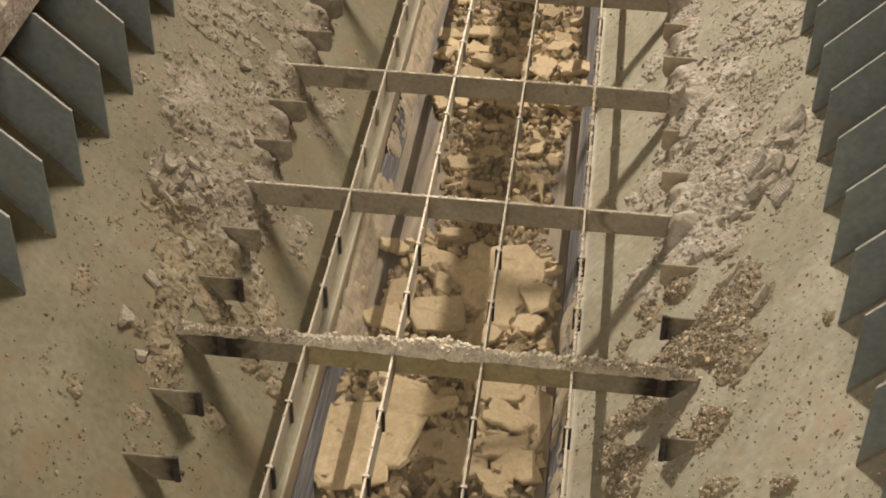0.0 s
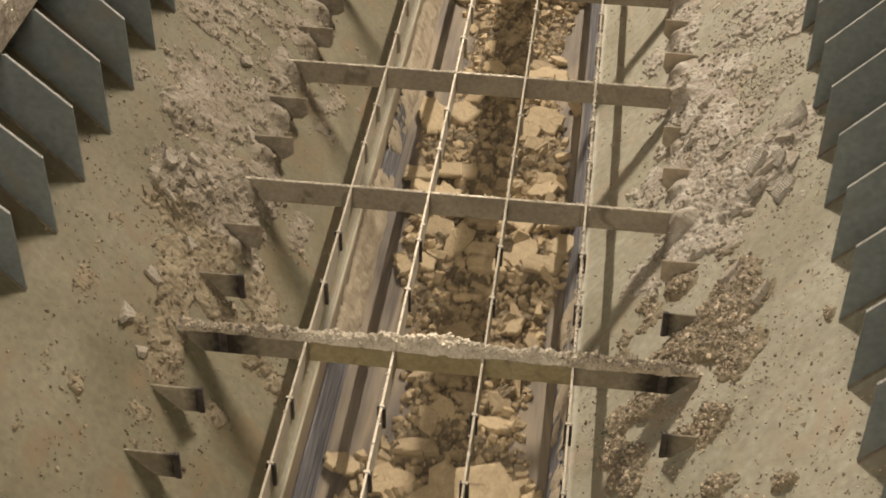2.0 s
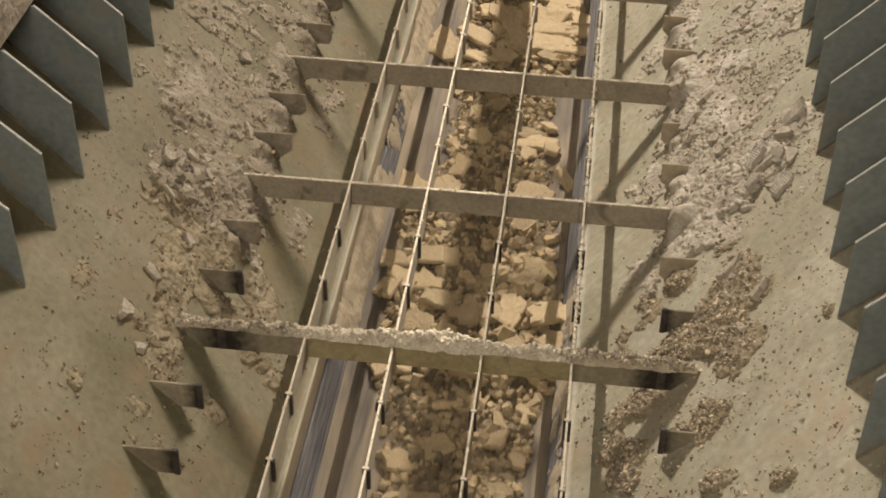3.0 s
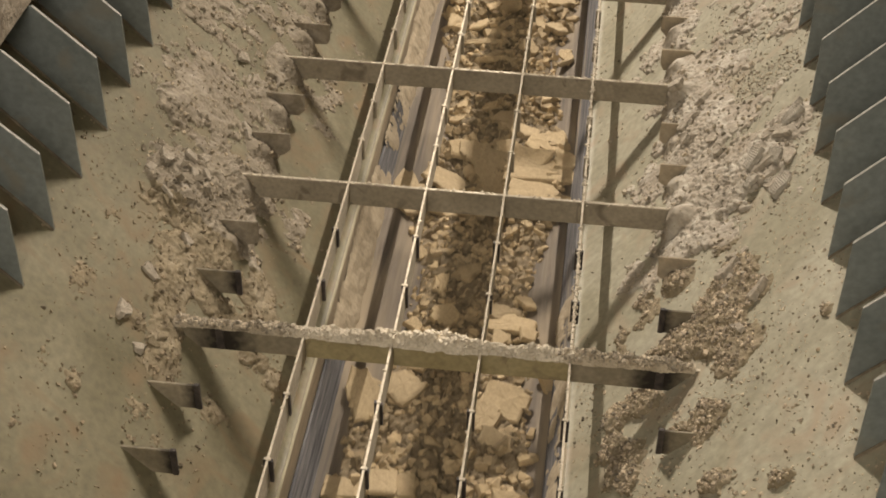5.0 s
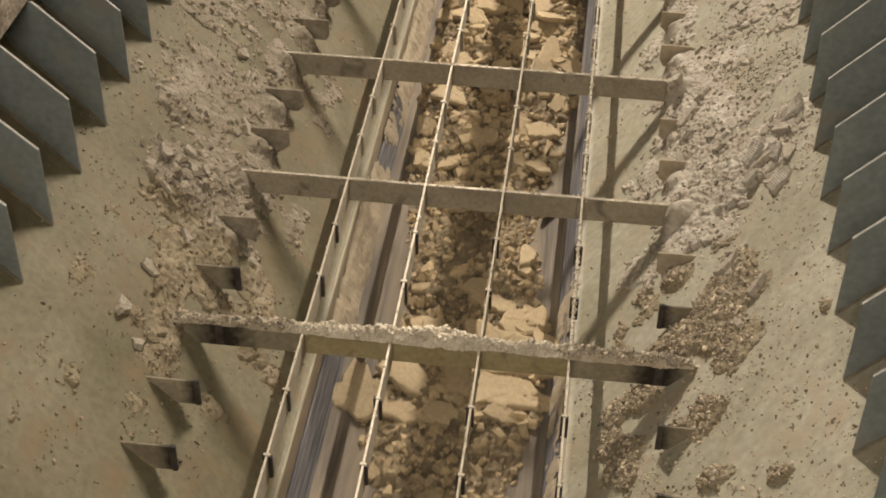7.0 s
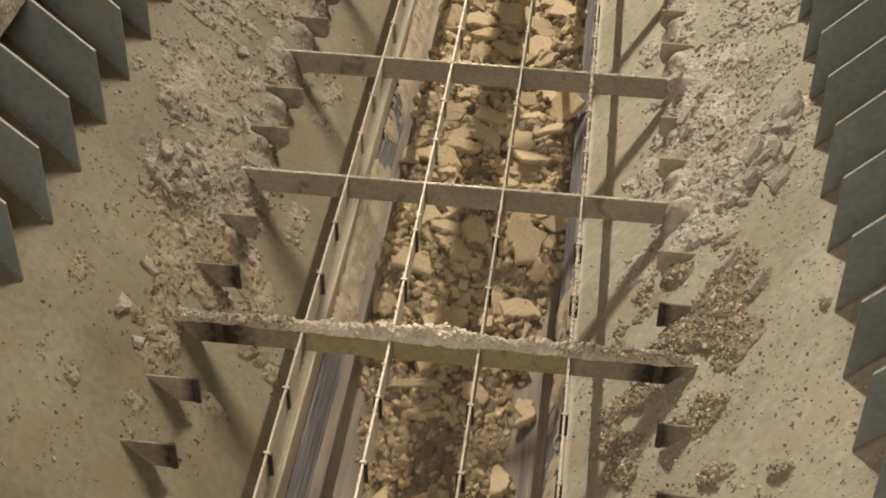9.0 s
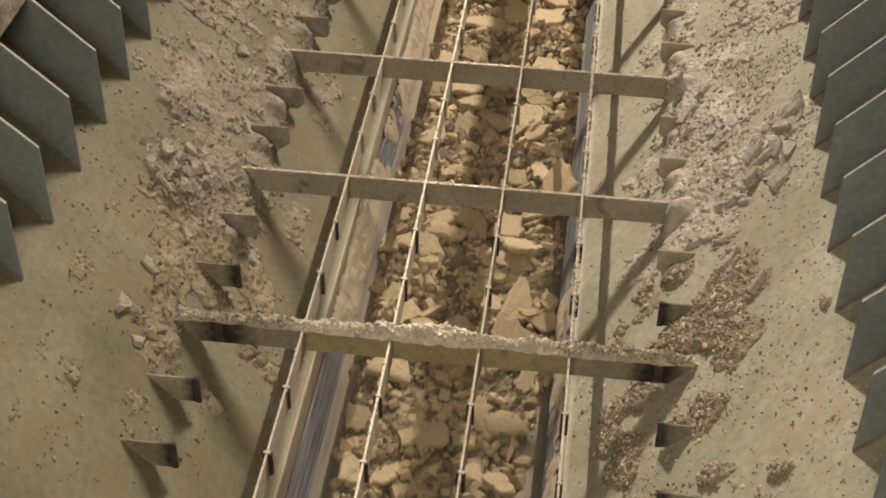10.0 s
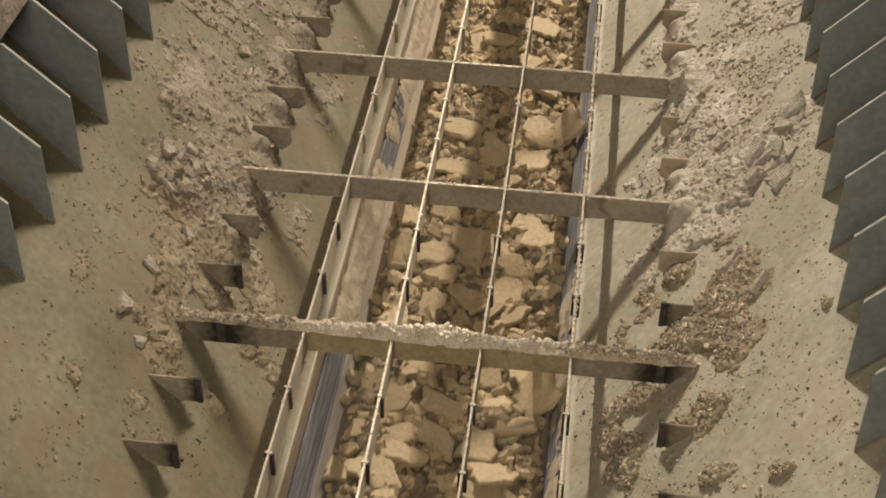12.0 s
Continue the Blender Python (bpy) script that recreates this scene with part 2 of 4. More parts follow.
# unseen baffle strips, added to cut off light from the tube rows above
for x0, x1 in ((-7.0, -1.317), (0.25, 0.42), (1.974, 8.0)):
    structure("ceiling", box(x0, x1, -7, 16, 4.5, 4.56), HALL, "unseen strip added below the tube rows to cut off their light")
structure("roof", box(-7.2, 8.2, -7.2, 16.2, 11.8, 12.0), HALL, "plain painted roof above the tube rows")


def hopper_wall(side, name):
    v_lo = LIP_Z / math.sin(ANG)
    v_hi = FLOOR_Z / math.sin(ANG)
    ny, nv = 120, 60
    ys = np.linspace(Y0, Y1, ny)
    vs = np.linspace(v_lo, v_hi, nv)
    verts, faces = [], []
    for back in (0, 1):
        for j, v in enumerate(vs):
            for y in ys:
                dent = 0.003 * (float(vnoise(np.array(y * 2.0), np.array(v * 2.5), 5)) - 0.5) if not back else -0.012
                verts.append(slope_point(side, y, v, dent))
    n = ny * nv
    for back in (0, 1):
        for j in range(nv - 1):
            for i in range(ny - 1):
                q = [j * ny + i, j * ny + i + 1, (j + 1) * ny + i + 1, (j + 1) * ny + i]
                q = [k + back * n for k in q]
                faces.append(q if (side > 0) == bool(back) else q[::-1])
    rim = [(i, i + 1) for i in range(ny - 1)] + [((nv - 1) * ny + i + 1, (nv - 1) * ny + i) for i in range(ny - 1)]
    rim += [((j + 1) * ny, j * ny) for j in range(nv - 1)] + [(j * ny + ny - 1, (j + 1) * ny + ny - 1) for j in range(nv - 1)]
    for a, b in rim:
        faces.append((b, a, a + n, b + n) if side > 0 else (a, b, b + n, a + n))
    ob = new(name, mesh_of(name, verts, faces, DIM_CREAM if side < 0 else CREAM, True))
    return tagged(ob, "cream dusty steel hopper wall sloping to the belt", kind="structure")


hopper_wall(-1, "hopper_wall_west")
hopper_wall(1, "hopper_wall_east")
for name, y in (("hopper_wall_south", Y0), ("hopper_wall_north", Y1)):
    bm = bmesh.new()
    zl = LIP_Z
    ring = [(LIP_L - 0.2, zl), (LIP_R + 0.2, zl), (XR + FLOOR_Z / TAN, FLOOR_Z - 0.01), (XL - FLOOR_Z / TAN, FLOOR_Z - 0.01)]
    structure(name, plate_xz(ring, y + (-0.02 if y < 0 else 0.02), 0.02), CREAM, "steel end plate of the hopper over the belt")

# narrow strip added along each lip; the west one's lighter cream stands for lit steel
for side, nm in ((-1, "west"), (1, "east")):
    bm = bmesh.new()
    corners = [(v, h) for v, h in ((LIP_Z / math.sin(ANG), -0.006), (-0.505, -0.006), (-0.505, 0.0022), (LIP_Z / math.sin(ANG), 0.0022))]
    ends = [[bm.verts.new(slope_point(side, y, v, h)) for v, h in corners] for y in (Y0, Y1)]
    for i in range(4):
        j = (i + 1) % 4
        bm.faces.new((ends[0][i], ends[0][j], ends[1][j], ends[1][i]))
    bm.faces.new(ends[0][::-1])
    bm.faces.new(ends[1])
    bmesh.ops.recalc_face_normals(bm, faces=bm.faces)
    structure("lip_strip_" + nm, bevelled(bm, 0.0005), CREAM if side > 0 else LIP_LIT, "narrow cream strip added along the lower edge of the hopper wall")

# skirts: steel strip under each lip and rubber below it
for side, lip in ((-1, LIP_L), (1, LIP_R)):
    nm = "west" if side < 0 else "east"
    structure("skirt_" + nm, box(min(lip, lip + side * 0.012), max(lip, lip + side * 0.012), Y0, Y1, -0.505, LIP_Z + 0.004, 0.001), SKIRT, "brown clay-smeared steel skirt along the belt")
    bm = bmesh.new()
    a, b, t = lip - side * 0.003, lip - side * 0.055, 0.010
    ring = [(a, -0.472), (a - side * t, -0.472), (b - side * t, -0.598), (b, -0.604)]
    ends = [[bm.verts.new((x, y, z)) for x, z in ring] for y in (Y0, Y1)]
    for i in range(4):
        j = (i + 1) % 4
        bm.faces.new((ends[0][i], ends[0][j], ends[1][j], ends[1][i]))
    bm.faces.new(ends[0][::-1])
    bm.faces.new(ends[1])
    bmesh.ops.recalc_face_normals(bm, faces=bm.faces)
    structure("rubber_skirt_" + nm, bevelled(bm, 0.002), RUBBER, "scuffed black rubber sealing strip slanting onto the belt")

# ---- the grid: lengthwise flat bars, cross bars, and stubs of those cut out ----
zb = -BAR_H


def long_bar(x):
    ob = new("grid_bar")
    tagged(ob, "dusty steel flat bar on edge along the grid", "grid bar", "lengthwise bars of the grid")
    half = ROD_T / 2
    part("bar", box(x - half, x + half, Y0, Y1, zb, -0.002, 0.001), ROD, ob)
    part("dusty_top", box(x - half - 0.0002, x + half + 0.0002, Y0, Y1, -0.0025, 0.001, 0.0006), EDGE, ob, "pale dust on the top edge")
    for k in range(-7, 17):
        if k % 3:
            y = k * D + random.uniform(-0.004, 0.004)
            part("cut_tab", box(x + half, x + half + random.uniform(0.006, 0.011), y - 0.006, y + 0.006, zb + random.uniform(0, 0.02), -0.003, 0.001), BURNT if k < 3 else BAR, ob, "burnt end of a cut-out cross bar" if k < 3 else "dusty end of a cut-out cross bar")
            part("cut_tab", box(x - half - random.uniform(0.005, 0.009), x - half, y - 0.006, y + 0.006, zb + 0.01, 0.003, 0.001), BURNT if k < 3 else BAR, ob, "burnt end of a cut-out cross bar" if k < 3 else "dusty end of a cut-out cross bar")
            part("dusty_cap", box(x - random.uniform(0.006, 0.010), x + random.uniform(0.006, 0.010), y - 0.005, y + 0.005, -0.001, 0.004, 0.0015), EDGE, ob, "pale dust cap on the cut end")
    return ob


def cross_bar(k, burnt):
    y = k * D
    ob = new("cross_bar")
    tagged(ob, "dusty steel cross bar spanning the hopper above the belt", "grid bar", "cross bars of the grid")
    e = 0.006
    cuts = [XL - e, *RODS, XR + e]
    for i, (a, b) in enumerate(zip(cuts, cuts[1:])):
        a2, b2 = a + (ROD_T / 2 if i else 0), b - (ROD_T / 2 if i < 4 else 0)
        lo_a = a2 + (BAR_H / TAN if i == 0 else 0)
        lo_b = b2 - (BAR_H / TAN if i == 4 else 0)
        part("bar", plate_xz([(lo_a, zb), (lo_b, zb), (b2, -0.002), (a2, -0.002)], y, BAR_T), HEAT_WEST if burnt and i == 0 else HEAT_EAST if burnt and i == 4 else BAR_NEAR if burnt else BAR, ob)
        part("dusty_top", box(a2, b2, y - BAR_T / 2 - 0.0005, y + BAR_T / 2 + 0.0005, -0.002, 0.0012, 0.0006), EDGE, ob, "pale dust on the top edge")
    if burnt:
        for x in (-0.245, 1.000):
            part("weld_scorch", box(x - 0.012, x + 0.012, y - BAR_T / 2 - 0.003, y + BAR_T / 2 + 0.003, zb + 0.002, -0.004, 0.002), BURNT, ob, "black scorched weld")
    return ob


def bar_stub(side, k, reach, burnt):
    y = k * D
    ob = new("bar_stub")
    tagged(ob, "stub of a torch-cut steel cross bar on the hopper wall", "bar stub", "stubs of cut cross bars")
    root = XL if side < 0 else XR
    s = -side
    pts = [(root - s * 0.005, 0), (root + s * reach, 0), (root + s * reach, zb), (root + s * (BAR_H / TAN - 0.005), zb)]
    if k >= 2:
        cut = random.uniform(0.01, 0.025)
        pts[2:3] = [(root + s * reach, zb * random.uniform(0.7, 0.85)), (root + s * (reach - cut), zb * random.uniform(0.9, 1.05))]
    if side < 0:
        pts = pts[::-1]
    part("plate", plate_xz(pts, y, BAR_T), (STUB_WEST if side < 0 else STUB_EAST) if k < 2 else (SKIRT if side > 0 else CAKED_WEST), ob)
    if burnt:
        x = root + s * reach
        part("burnt_edge", box(min(x - s * 0.014, x + s * 0.002), max(x - s * 0.014, x + s * 0.002), y - BAR_T / 2 - 0.002, y + BAR_T / 2 + 0.002, zb - 0.002, 0.003, 0.002), BURNT, ob, "black burnt cut edge")
    return ob


for x in RODS:
    long_bar(x)
for k in (0, 3, 6, 9):
    cross_bar(k, k == 0)
for k in (-2, -1, 1, 2, 4, 5, 7, 8):
    bar_stub(-1, k, 0.144, k < 2)
    bar_stub(1, k, 0.109 if k < 2 else 0.116, k < 2)

# ---- fins on the slopes and the rim beam ----


def fin(side, y):
    ob = new("fin_plate")
    tagged(ob, "grey painted steel fin standing on the hopper wall", "fin plate", "fins along the hopper wall")
    h = 0.25 if side < 0 else 0.243
    if side < 0:
        x0, xe = -0.673, -1.30
        f = lambda x: (XL - x) * TAN
        top = 0.715
        outline = [(-1.02, f(-1.02)), (x0, f(x0)), (x0, f(x0) + h), (-0.838, top), (-1.02, top)]
    else:
        x0, xe = 1.407, 1.97
        f = lambda x: (x - XR) * TAN
        outline = [(x0, f(x0)), (xe, f(xe)), (xe, f(xe) + h), (x0, f(x0) + h)]
    part("plate", plate_xz(outline, y, 0.008, 0.001), PLATE, ob)
    # bright worn top edge
    (xa, za), (xb, zb2) = ((x0, f(x0) + h), (-0.838, 0.715)) if side < 0 else ((x0, f(x0) + h), (xe, f(xe) + h))
    pts = [(xa, za), (xb, zb2), (xb, zb2 + 0.002), (xa, za + 0.002)]
    part("worn_edge", plate_xz(pts, y, 0.0085, 0), WORN, ob, "worn bright top edge")
    lo = [(x0, f(x0)), ((-1.0 if side < 0 else 1.9), f(-1.0 if side < 0 else 1.9)), ((-1.0 if side < 0 else 1.9), f(-1.0 if side < 0 else 1.9) + 0.009), (x0, f(x0) + 0.009)]
    part("rusty_foot", plate_xz(lo, y, 0.022, 0.004), RUST, ob, "rusty clay-filled foot seam")
    return ob


for k in range(-6, 12):
    fin(-1, 0.230 + k * D)
for k in range(-9, 10):
    fin(1, 0.862 + k * D)
ob = part("rim_beam", box(-1.02, -0.842, Y0, Y1, 0.716, 0.84, 0.01), WOOD, None, "clay-smeared beam lying along the tops of the fins")
tagged(ob, category="beam")

# ---- caked clay and crumbs on the slopes ----
# patches: along the belt, up the slope, half-lengths, strength
PATCH_L = [(0.13, 0.04, 0.11, 0.075, 1.2), (0.01, 0.01, 0.11, 0.075, 1.2), (-0.11, -0.02, 0.09, 0.06, 1.2), (-0.08, 0.10, 0.035, 0.05, 0.85), (0.17, -0.10, 0.06, 0.10, 1.1), (0.37, -0.21, 0.12, 0.08, 0.95),
           (0.28, -0.28, 0.09, 0.08, 0.9), (0.11, -0.29, 0.08, 0.08, 1.05), (0.08, -0.37, 0.06, 0.05, 0.9), (-0.18, -0.23, 0.05, 0.05, 0.85), (0.25, 0.06, 0.10, 0.08, 1.1), (0.36, -0.04, 0.14, 0.10, 1.15), (0.52, -0.10, 0.14, 0.08, 0.95), (0.78, -0.14, 0.16, 0.07, 0.8),
           (1.75, 0.05, 0.5, 0.3, 0.56), (1.0, 0.12, 0.45, 0.30, 0.58), (0.73, -0.02, 0.08, 0.07, 1.7), (1.457, -0.02, 0.08, 0.07, 1.5), (2.18, -0.02, 0.08, 0.07, 1.4), (0.50, 0.13, 0.17, 0.15, 1.5), (0.66, 0.00, 0.18, 0.10, 1.1),
           (0.80, 0.26, 0.20, 0.10, 0.85), (1.10, 0.22, 0.26, 0.16, 0.66), (1.35, -0.02, 0.22, 0.08, 0.72), (1.55, 0.26, 0.30, 0.18, 0.64), (2.0, 0.10, 0.45, 0.3, 0.62), (0.95, -0.1, 0.3, 0.08, 0.8), (0.75, -0.3, 0.3, 0.08, 0.5), (1.6, -0.25, 0.4, 0.1, 0.5), (1.40, 0.34, 0.22, 0.12, 0.7),
           (-0.41, 0.19, 0.035, 0.03, 0.8), (-0.63, 0.29, 0.03, 0.03, 0.7)]
PATCH_R = [(0.45, -0.20, 0.16, 0.09, 0.62), (1.10, -0.18, 0.28, 0.09, 0.62), (1.75, -0.2, 0.3, 0.09, 0.6),
           (-0.47, -0.14, 0.10, 0.08, 1.0), (-0.62, -0.05, 0.06, 0.08, 0.9),
           (0.74, -0.03, 0.08, 0.07, 2.0), (1.465, -0.03, 0.08, 0.07, 1.9), (2.19, -0.03, 0.08, 0.07, 1.7), (0.24, 0.13, 0.13, 0.09, 1.4), (0.15, 0.07, 0.15, 0.11, 1.4), (0.02, 0.12, 0.11, 0.07, 1.3), (0.14, -0.06, 0.09, 0.10, 1.2), (0.17, -0.16, 0.04, 0.12, 0.85), (0.35, -0.30, 0.09, 0.04, 0.7), (0.01, -0.20, 0.08, 0.09, 1.1),
           (0.00, -0.31, 0.08, 0.05, 1.1), (-0.10, -0.31, 0.09, 0.06, 1.1), (-0.22, -0.27, 0.12, 0.08, 1.1), (-0.10, -0.11, 0.07, 0.07, 0.9), (-0.19, 0.03, 0.07, 0.08, 1.1), (-0.18, -0.08, 0.03, 0.08, 0.75), (-0.44, 0.03, 0.06, 0.06, 1.0), (0.75, 0.20, 0.22, 0.16, 1.15), (0.72, 0.02, 0.28, 0.17, 1.15), (1.12, 0.02, 0.28, 0.16, 1.2),
           (0.85, 0.36, 0.10, 0.12, 1.0), (1.45, -0.04, 0.3, 0.11, 1.1), (2.0, -0.06, 0.4, 0.09, 0.9), (0.60, -0.26, 0.12, 0.06, 0.55),
           (-0.54, 0.25, 0.05, 0.05, 0.9), (-0.06, 0.42, 0.03, 0.03, 0.8), (1.5, 0.25, 0.5, 0.25, 0.6), (0.95, -0.26, 0.2, 0.05, 0.5)]


def cake_height(side, y, v):
    """Thickness of the caked clay: crusts with ragged rims, lumps, and streaks running down the slope."""
    field = 0 * y
    for py, pv, ry, rv, a in (PATCH_L if side < 0 else PATCH_R):
        field = np.maximum(field, a * np.exp(-(((y - py) / ry) ** 2 + ((v - pv) / rv) ** 2) * 0.9)) + 0.12 * a * np.exp(-(((y - py) / ry) ** 2 + ((v - pv) / rv) ** 2))
    ragged = 1.5 * (fbm(y * 10, v * 10, 31 + side, 5, 0.6) - 0.5) + 0.9 * (fbm(y * 16 + v * 3, v * 4, 57 + side, 3, 0.5) - 0.5) + 0.7 * (fbm(y * 45, v * 45, 77 + side, 3, 0.6) - 0.5)
    m = np.clip((field + ragged - 0.52) / 0.16, 0, 1)
    m = m * m * (3 - 2 * m)
    wy, wv = y + 0.03 * fbm(y * 25, v * 25, 23, 2), v + 0.03 * fbm(y * 25, v * 25, 29, 2)
    weight = np.clip((field - 0.45) / 0.5, 0.2, 1)
    plates = np.where(side < 0, 0.17, np.where(y < 0.45, 0.05, 0.10))
    lumps = weight * (plates * clods(wy, wv * 1.3, 0.050, 41 + side) + 0.15 * clods(wy * 1.2, wv, 0.022, 47 + side) + 0.16 * clods(wy, wv, 0.010, 49 + side)) + 0.5 * np.clip(fbm(y * 13 + v * 5, v * 9, 91 + side, 4, 0.55) - 0.42, 0, 1)
    cracks = np.abs(fbm(y * 18, v * 18, 17 + side, 3, 0.5) - 0.5)
    body = 0.004 + np.clip(field - 0.35, 0, 1.2) * (0.012 + 0.036 * lumps) + 0.010 * lumps
    body = body - (0.020 if side < 0 else 0.010) * np.clip(1 - cracks / 0.03, 0, 1) * np.clip(field - 0.5, 0, 1)
    fine = np.where((side > 0) & (y < 0.46), 0.009, 0.006) * (fbm(y * 80, v * 80, 71 + side, 3, 0.7) - 0.5)
    if side < 0:
        body = body * np.clip(1.2 - 0.4 * y, 0.5, 1.0) * np.interp(y, (0.2, 0.45), (0.6, 1.0))
    h = m * (body + fine) - 0.004 * (1 - m)
    # mounds round the ends of the cross bars
    for py in (0.73, 1.457, 2.185):
        near = ((y - py + 0.02) / 0.055) ** 2 + ((v + 0.045) / 0.075) ** 2
        h = np.maximum(h, (0.086 if side > 0 else 0.05) * np.exp(-near) * (0.8 + 0.4 * fbm(y * 22, v * 22, 5, 3)) - 0.012)
    # clay banked against the viewer's side of the old stubs
    for k in (2, 4, 5, 7, 8):
        near = ((y - k * D + 0.045) / 0.050) ** 2 + ((v + 0.075) / 0.060) ** 2
        h = np.maximum(h, 0.045 * np.exp(-near) * (0.7 + 0.6 * fbm(y * 24, v * 24, 15, 3)) - 0.010)
    return h


def caked(side):
    step = 0.004
    ys, vs = np.arange(-0.95, 2.7, step), np.arange(-0.50, 0.66, step)
    Y, V = np.meshgrid(ys, vs)
    H = cake_height(side, Y, V)
    edge = (V - LIP_Z / math.sin(ANG)) / 0.05
    H = np.minimum(H, 0.09) - 0.02 * np.clip(1 - edge, 0, 1)
    keep = H > -0.001
    cell = keep[:-1, :-1] | keep[1:, :-1] | keep[:-1, 1:] | keep[1:, 1:]
    used = np.zeros(Y.shape, bool)
    for a in (slice(None, -1), slice(1, None)):
        for b in (slice(None, -1), slice(1, None)):
            used[a, b] |= cell
    index = -np.ones(Y.shape, int)
    index[used] = np.arange(used.sum())
    c, s = math.cos(ANG), math.sin(ANG)
    y, v, h = Y[used], V[used], np.maximum(H[used], -0.005)
    x = XL - v * c + h * s if side < 0 else XR + v * c - h * s
    P = np.stack([x, y, v * s + h * c], 1)
    q = np.stack([index[:-1, :-1][cell], index[:-1, 1:][cell], index[1:, 1:][cell], index[1:, :-1][cell]], 1)
    q = q if side < 0 else q[:, ::-1]
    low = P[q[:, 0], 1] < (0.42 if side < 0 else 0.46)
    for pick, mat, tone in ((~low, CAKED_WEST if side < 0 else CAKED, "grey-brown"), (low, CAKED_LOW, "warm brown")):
        if pick.any():
            used_here, faces = np.unique(q[pick], return_inverse=True)
            ob = new("caked_clay", mesh_of("caked_clay", P[used_here], faces.reshape(-1, 4), mat, True))
            tagged(ob, "dry " + tone + " clay caked on the sloping hopper wall", "caked clay", kind="stuff")


caked(-1)
caked(1)


def shard_outline(rng, cuts, rough, near=0.30):
    """A broken piece seen from above: a block with corners knocked off along straight lines, edges chipped."""
    poly = [np.array(p) + rng.uniform(-0.28, 0.28, 2) for p in ((-1, -0.85), (1, -0.85), (1, 0.85), (-1, 0.85))]
    for _ in range(cuts):
        a = rng.uniform(0, 2 * math.pi)
        n, d = np.array((math.cos(a), math.sin(a))), rng.uniform(near, 0.90)
        out = []
        for p, q in zip(poly, poly[1:] + poly[:1]):
            dp, dq = n @ p - d, n @ q - d
            if dp <= 0:
                out.append(p)
            if dp * dq < 0:
                out.append(p + (q - p) * dp / (dp - dq))
        poly = out
    fine = []
    for p, q in zip(poly, poly[1:] + poly[:1]):
        fine.append(p)
        gap = np.linalg.norm(q - p)
        if rough and gap > 0.5:
            normal = np.array(((q - p)[1], -(q - p)[0])) / gap
            for k in sorted(rng.uniform(0.12, 0.88, 4 if gap > 1.3 else 2)):
                fine.append(p + (q - p) * k + normal * rng.normal(0, 0.085))
    fine = [p for i, p in enumerate(fine) if np.linalg.norm(p - fine[i - 1]) > 0.08]
    return np.array(fine)


def slab_arrays(rng, cuts=None, rough=True, near=0.30):
    """A flat broken slab: straight breaks, rough sides, slightly uneven top. Unit half-size."""
    O = shard_outline(rng, int(rng.integers(2, 5)) if cuts is None else cuts, rough, near)
    n = len(O)
    mid = O.mean(0)
    rings = []
    for z, k in ((-1.0, 0.84), (-0.2, 1.0), (0.62, 0.985), (0.92, 0.93), (1.0, 0.82), (0.98, 0.42)) if rough else ((-1.0, 0.82), (0.25, 1.0), (1.0, 0.80)):
        j = rng.uniform(0.96, 1.04, (n, 1))
        rings.append(np.concatenate([mid + (O - mid) * k * j, np.full((n, 1), z) + rng.uniform(-0.10, 0.10, (n, 1))], 1))
    P = np.concatenate(rings + [np.array([[mid[0], mid[1], rng.uniform(0.9, 1.2)]])])
    F = [tuple(range(n))[::-1]]
    top = len(rings) - 1
    for r in range(top):
        F += [(r * n + i, r * n + (i + 1) % n, (r + 1) * n + (i + 1) % n, (r + 1) * n + i) for i in range(n)]
    F += [(top * n + i, top * n + (i + 1) % n, len(P) - 1) for i in range(n)]
    return P, F


def turn_matrix(rng, lean):
    e = Euler((rng.normal(0, lean), rng.normal(0, lean), rng.uniform(0, 6.283)))
    return np.array(e.to_matrix())


def scatter(name, places, mat, label, category, rng):
    """Many small lumps in one mesh. places: centre, size, flatness, lean, frame."""
    V, F, base = [], [], 0
    for c, size, flat, lean, frame3 in places:
        P, faces = slab_arrays(rng, int(rng.integers(2, 4)), False)
        P = P * (size, size * 0.9, size * flat) @ turn_matrix(rng, lean).T
        if frame3 is not None:
            P = P @ frame3.T
        V.append(P + c)
        F.extend([tuple(base + i for i in f) for f in faces])
        base += len(P)
    ob = new(name, mesh_of(name, np.concatenate(V), F, mat))
    return tagged(ob, label, category, kind="stuff")


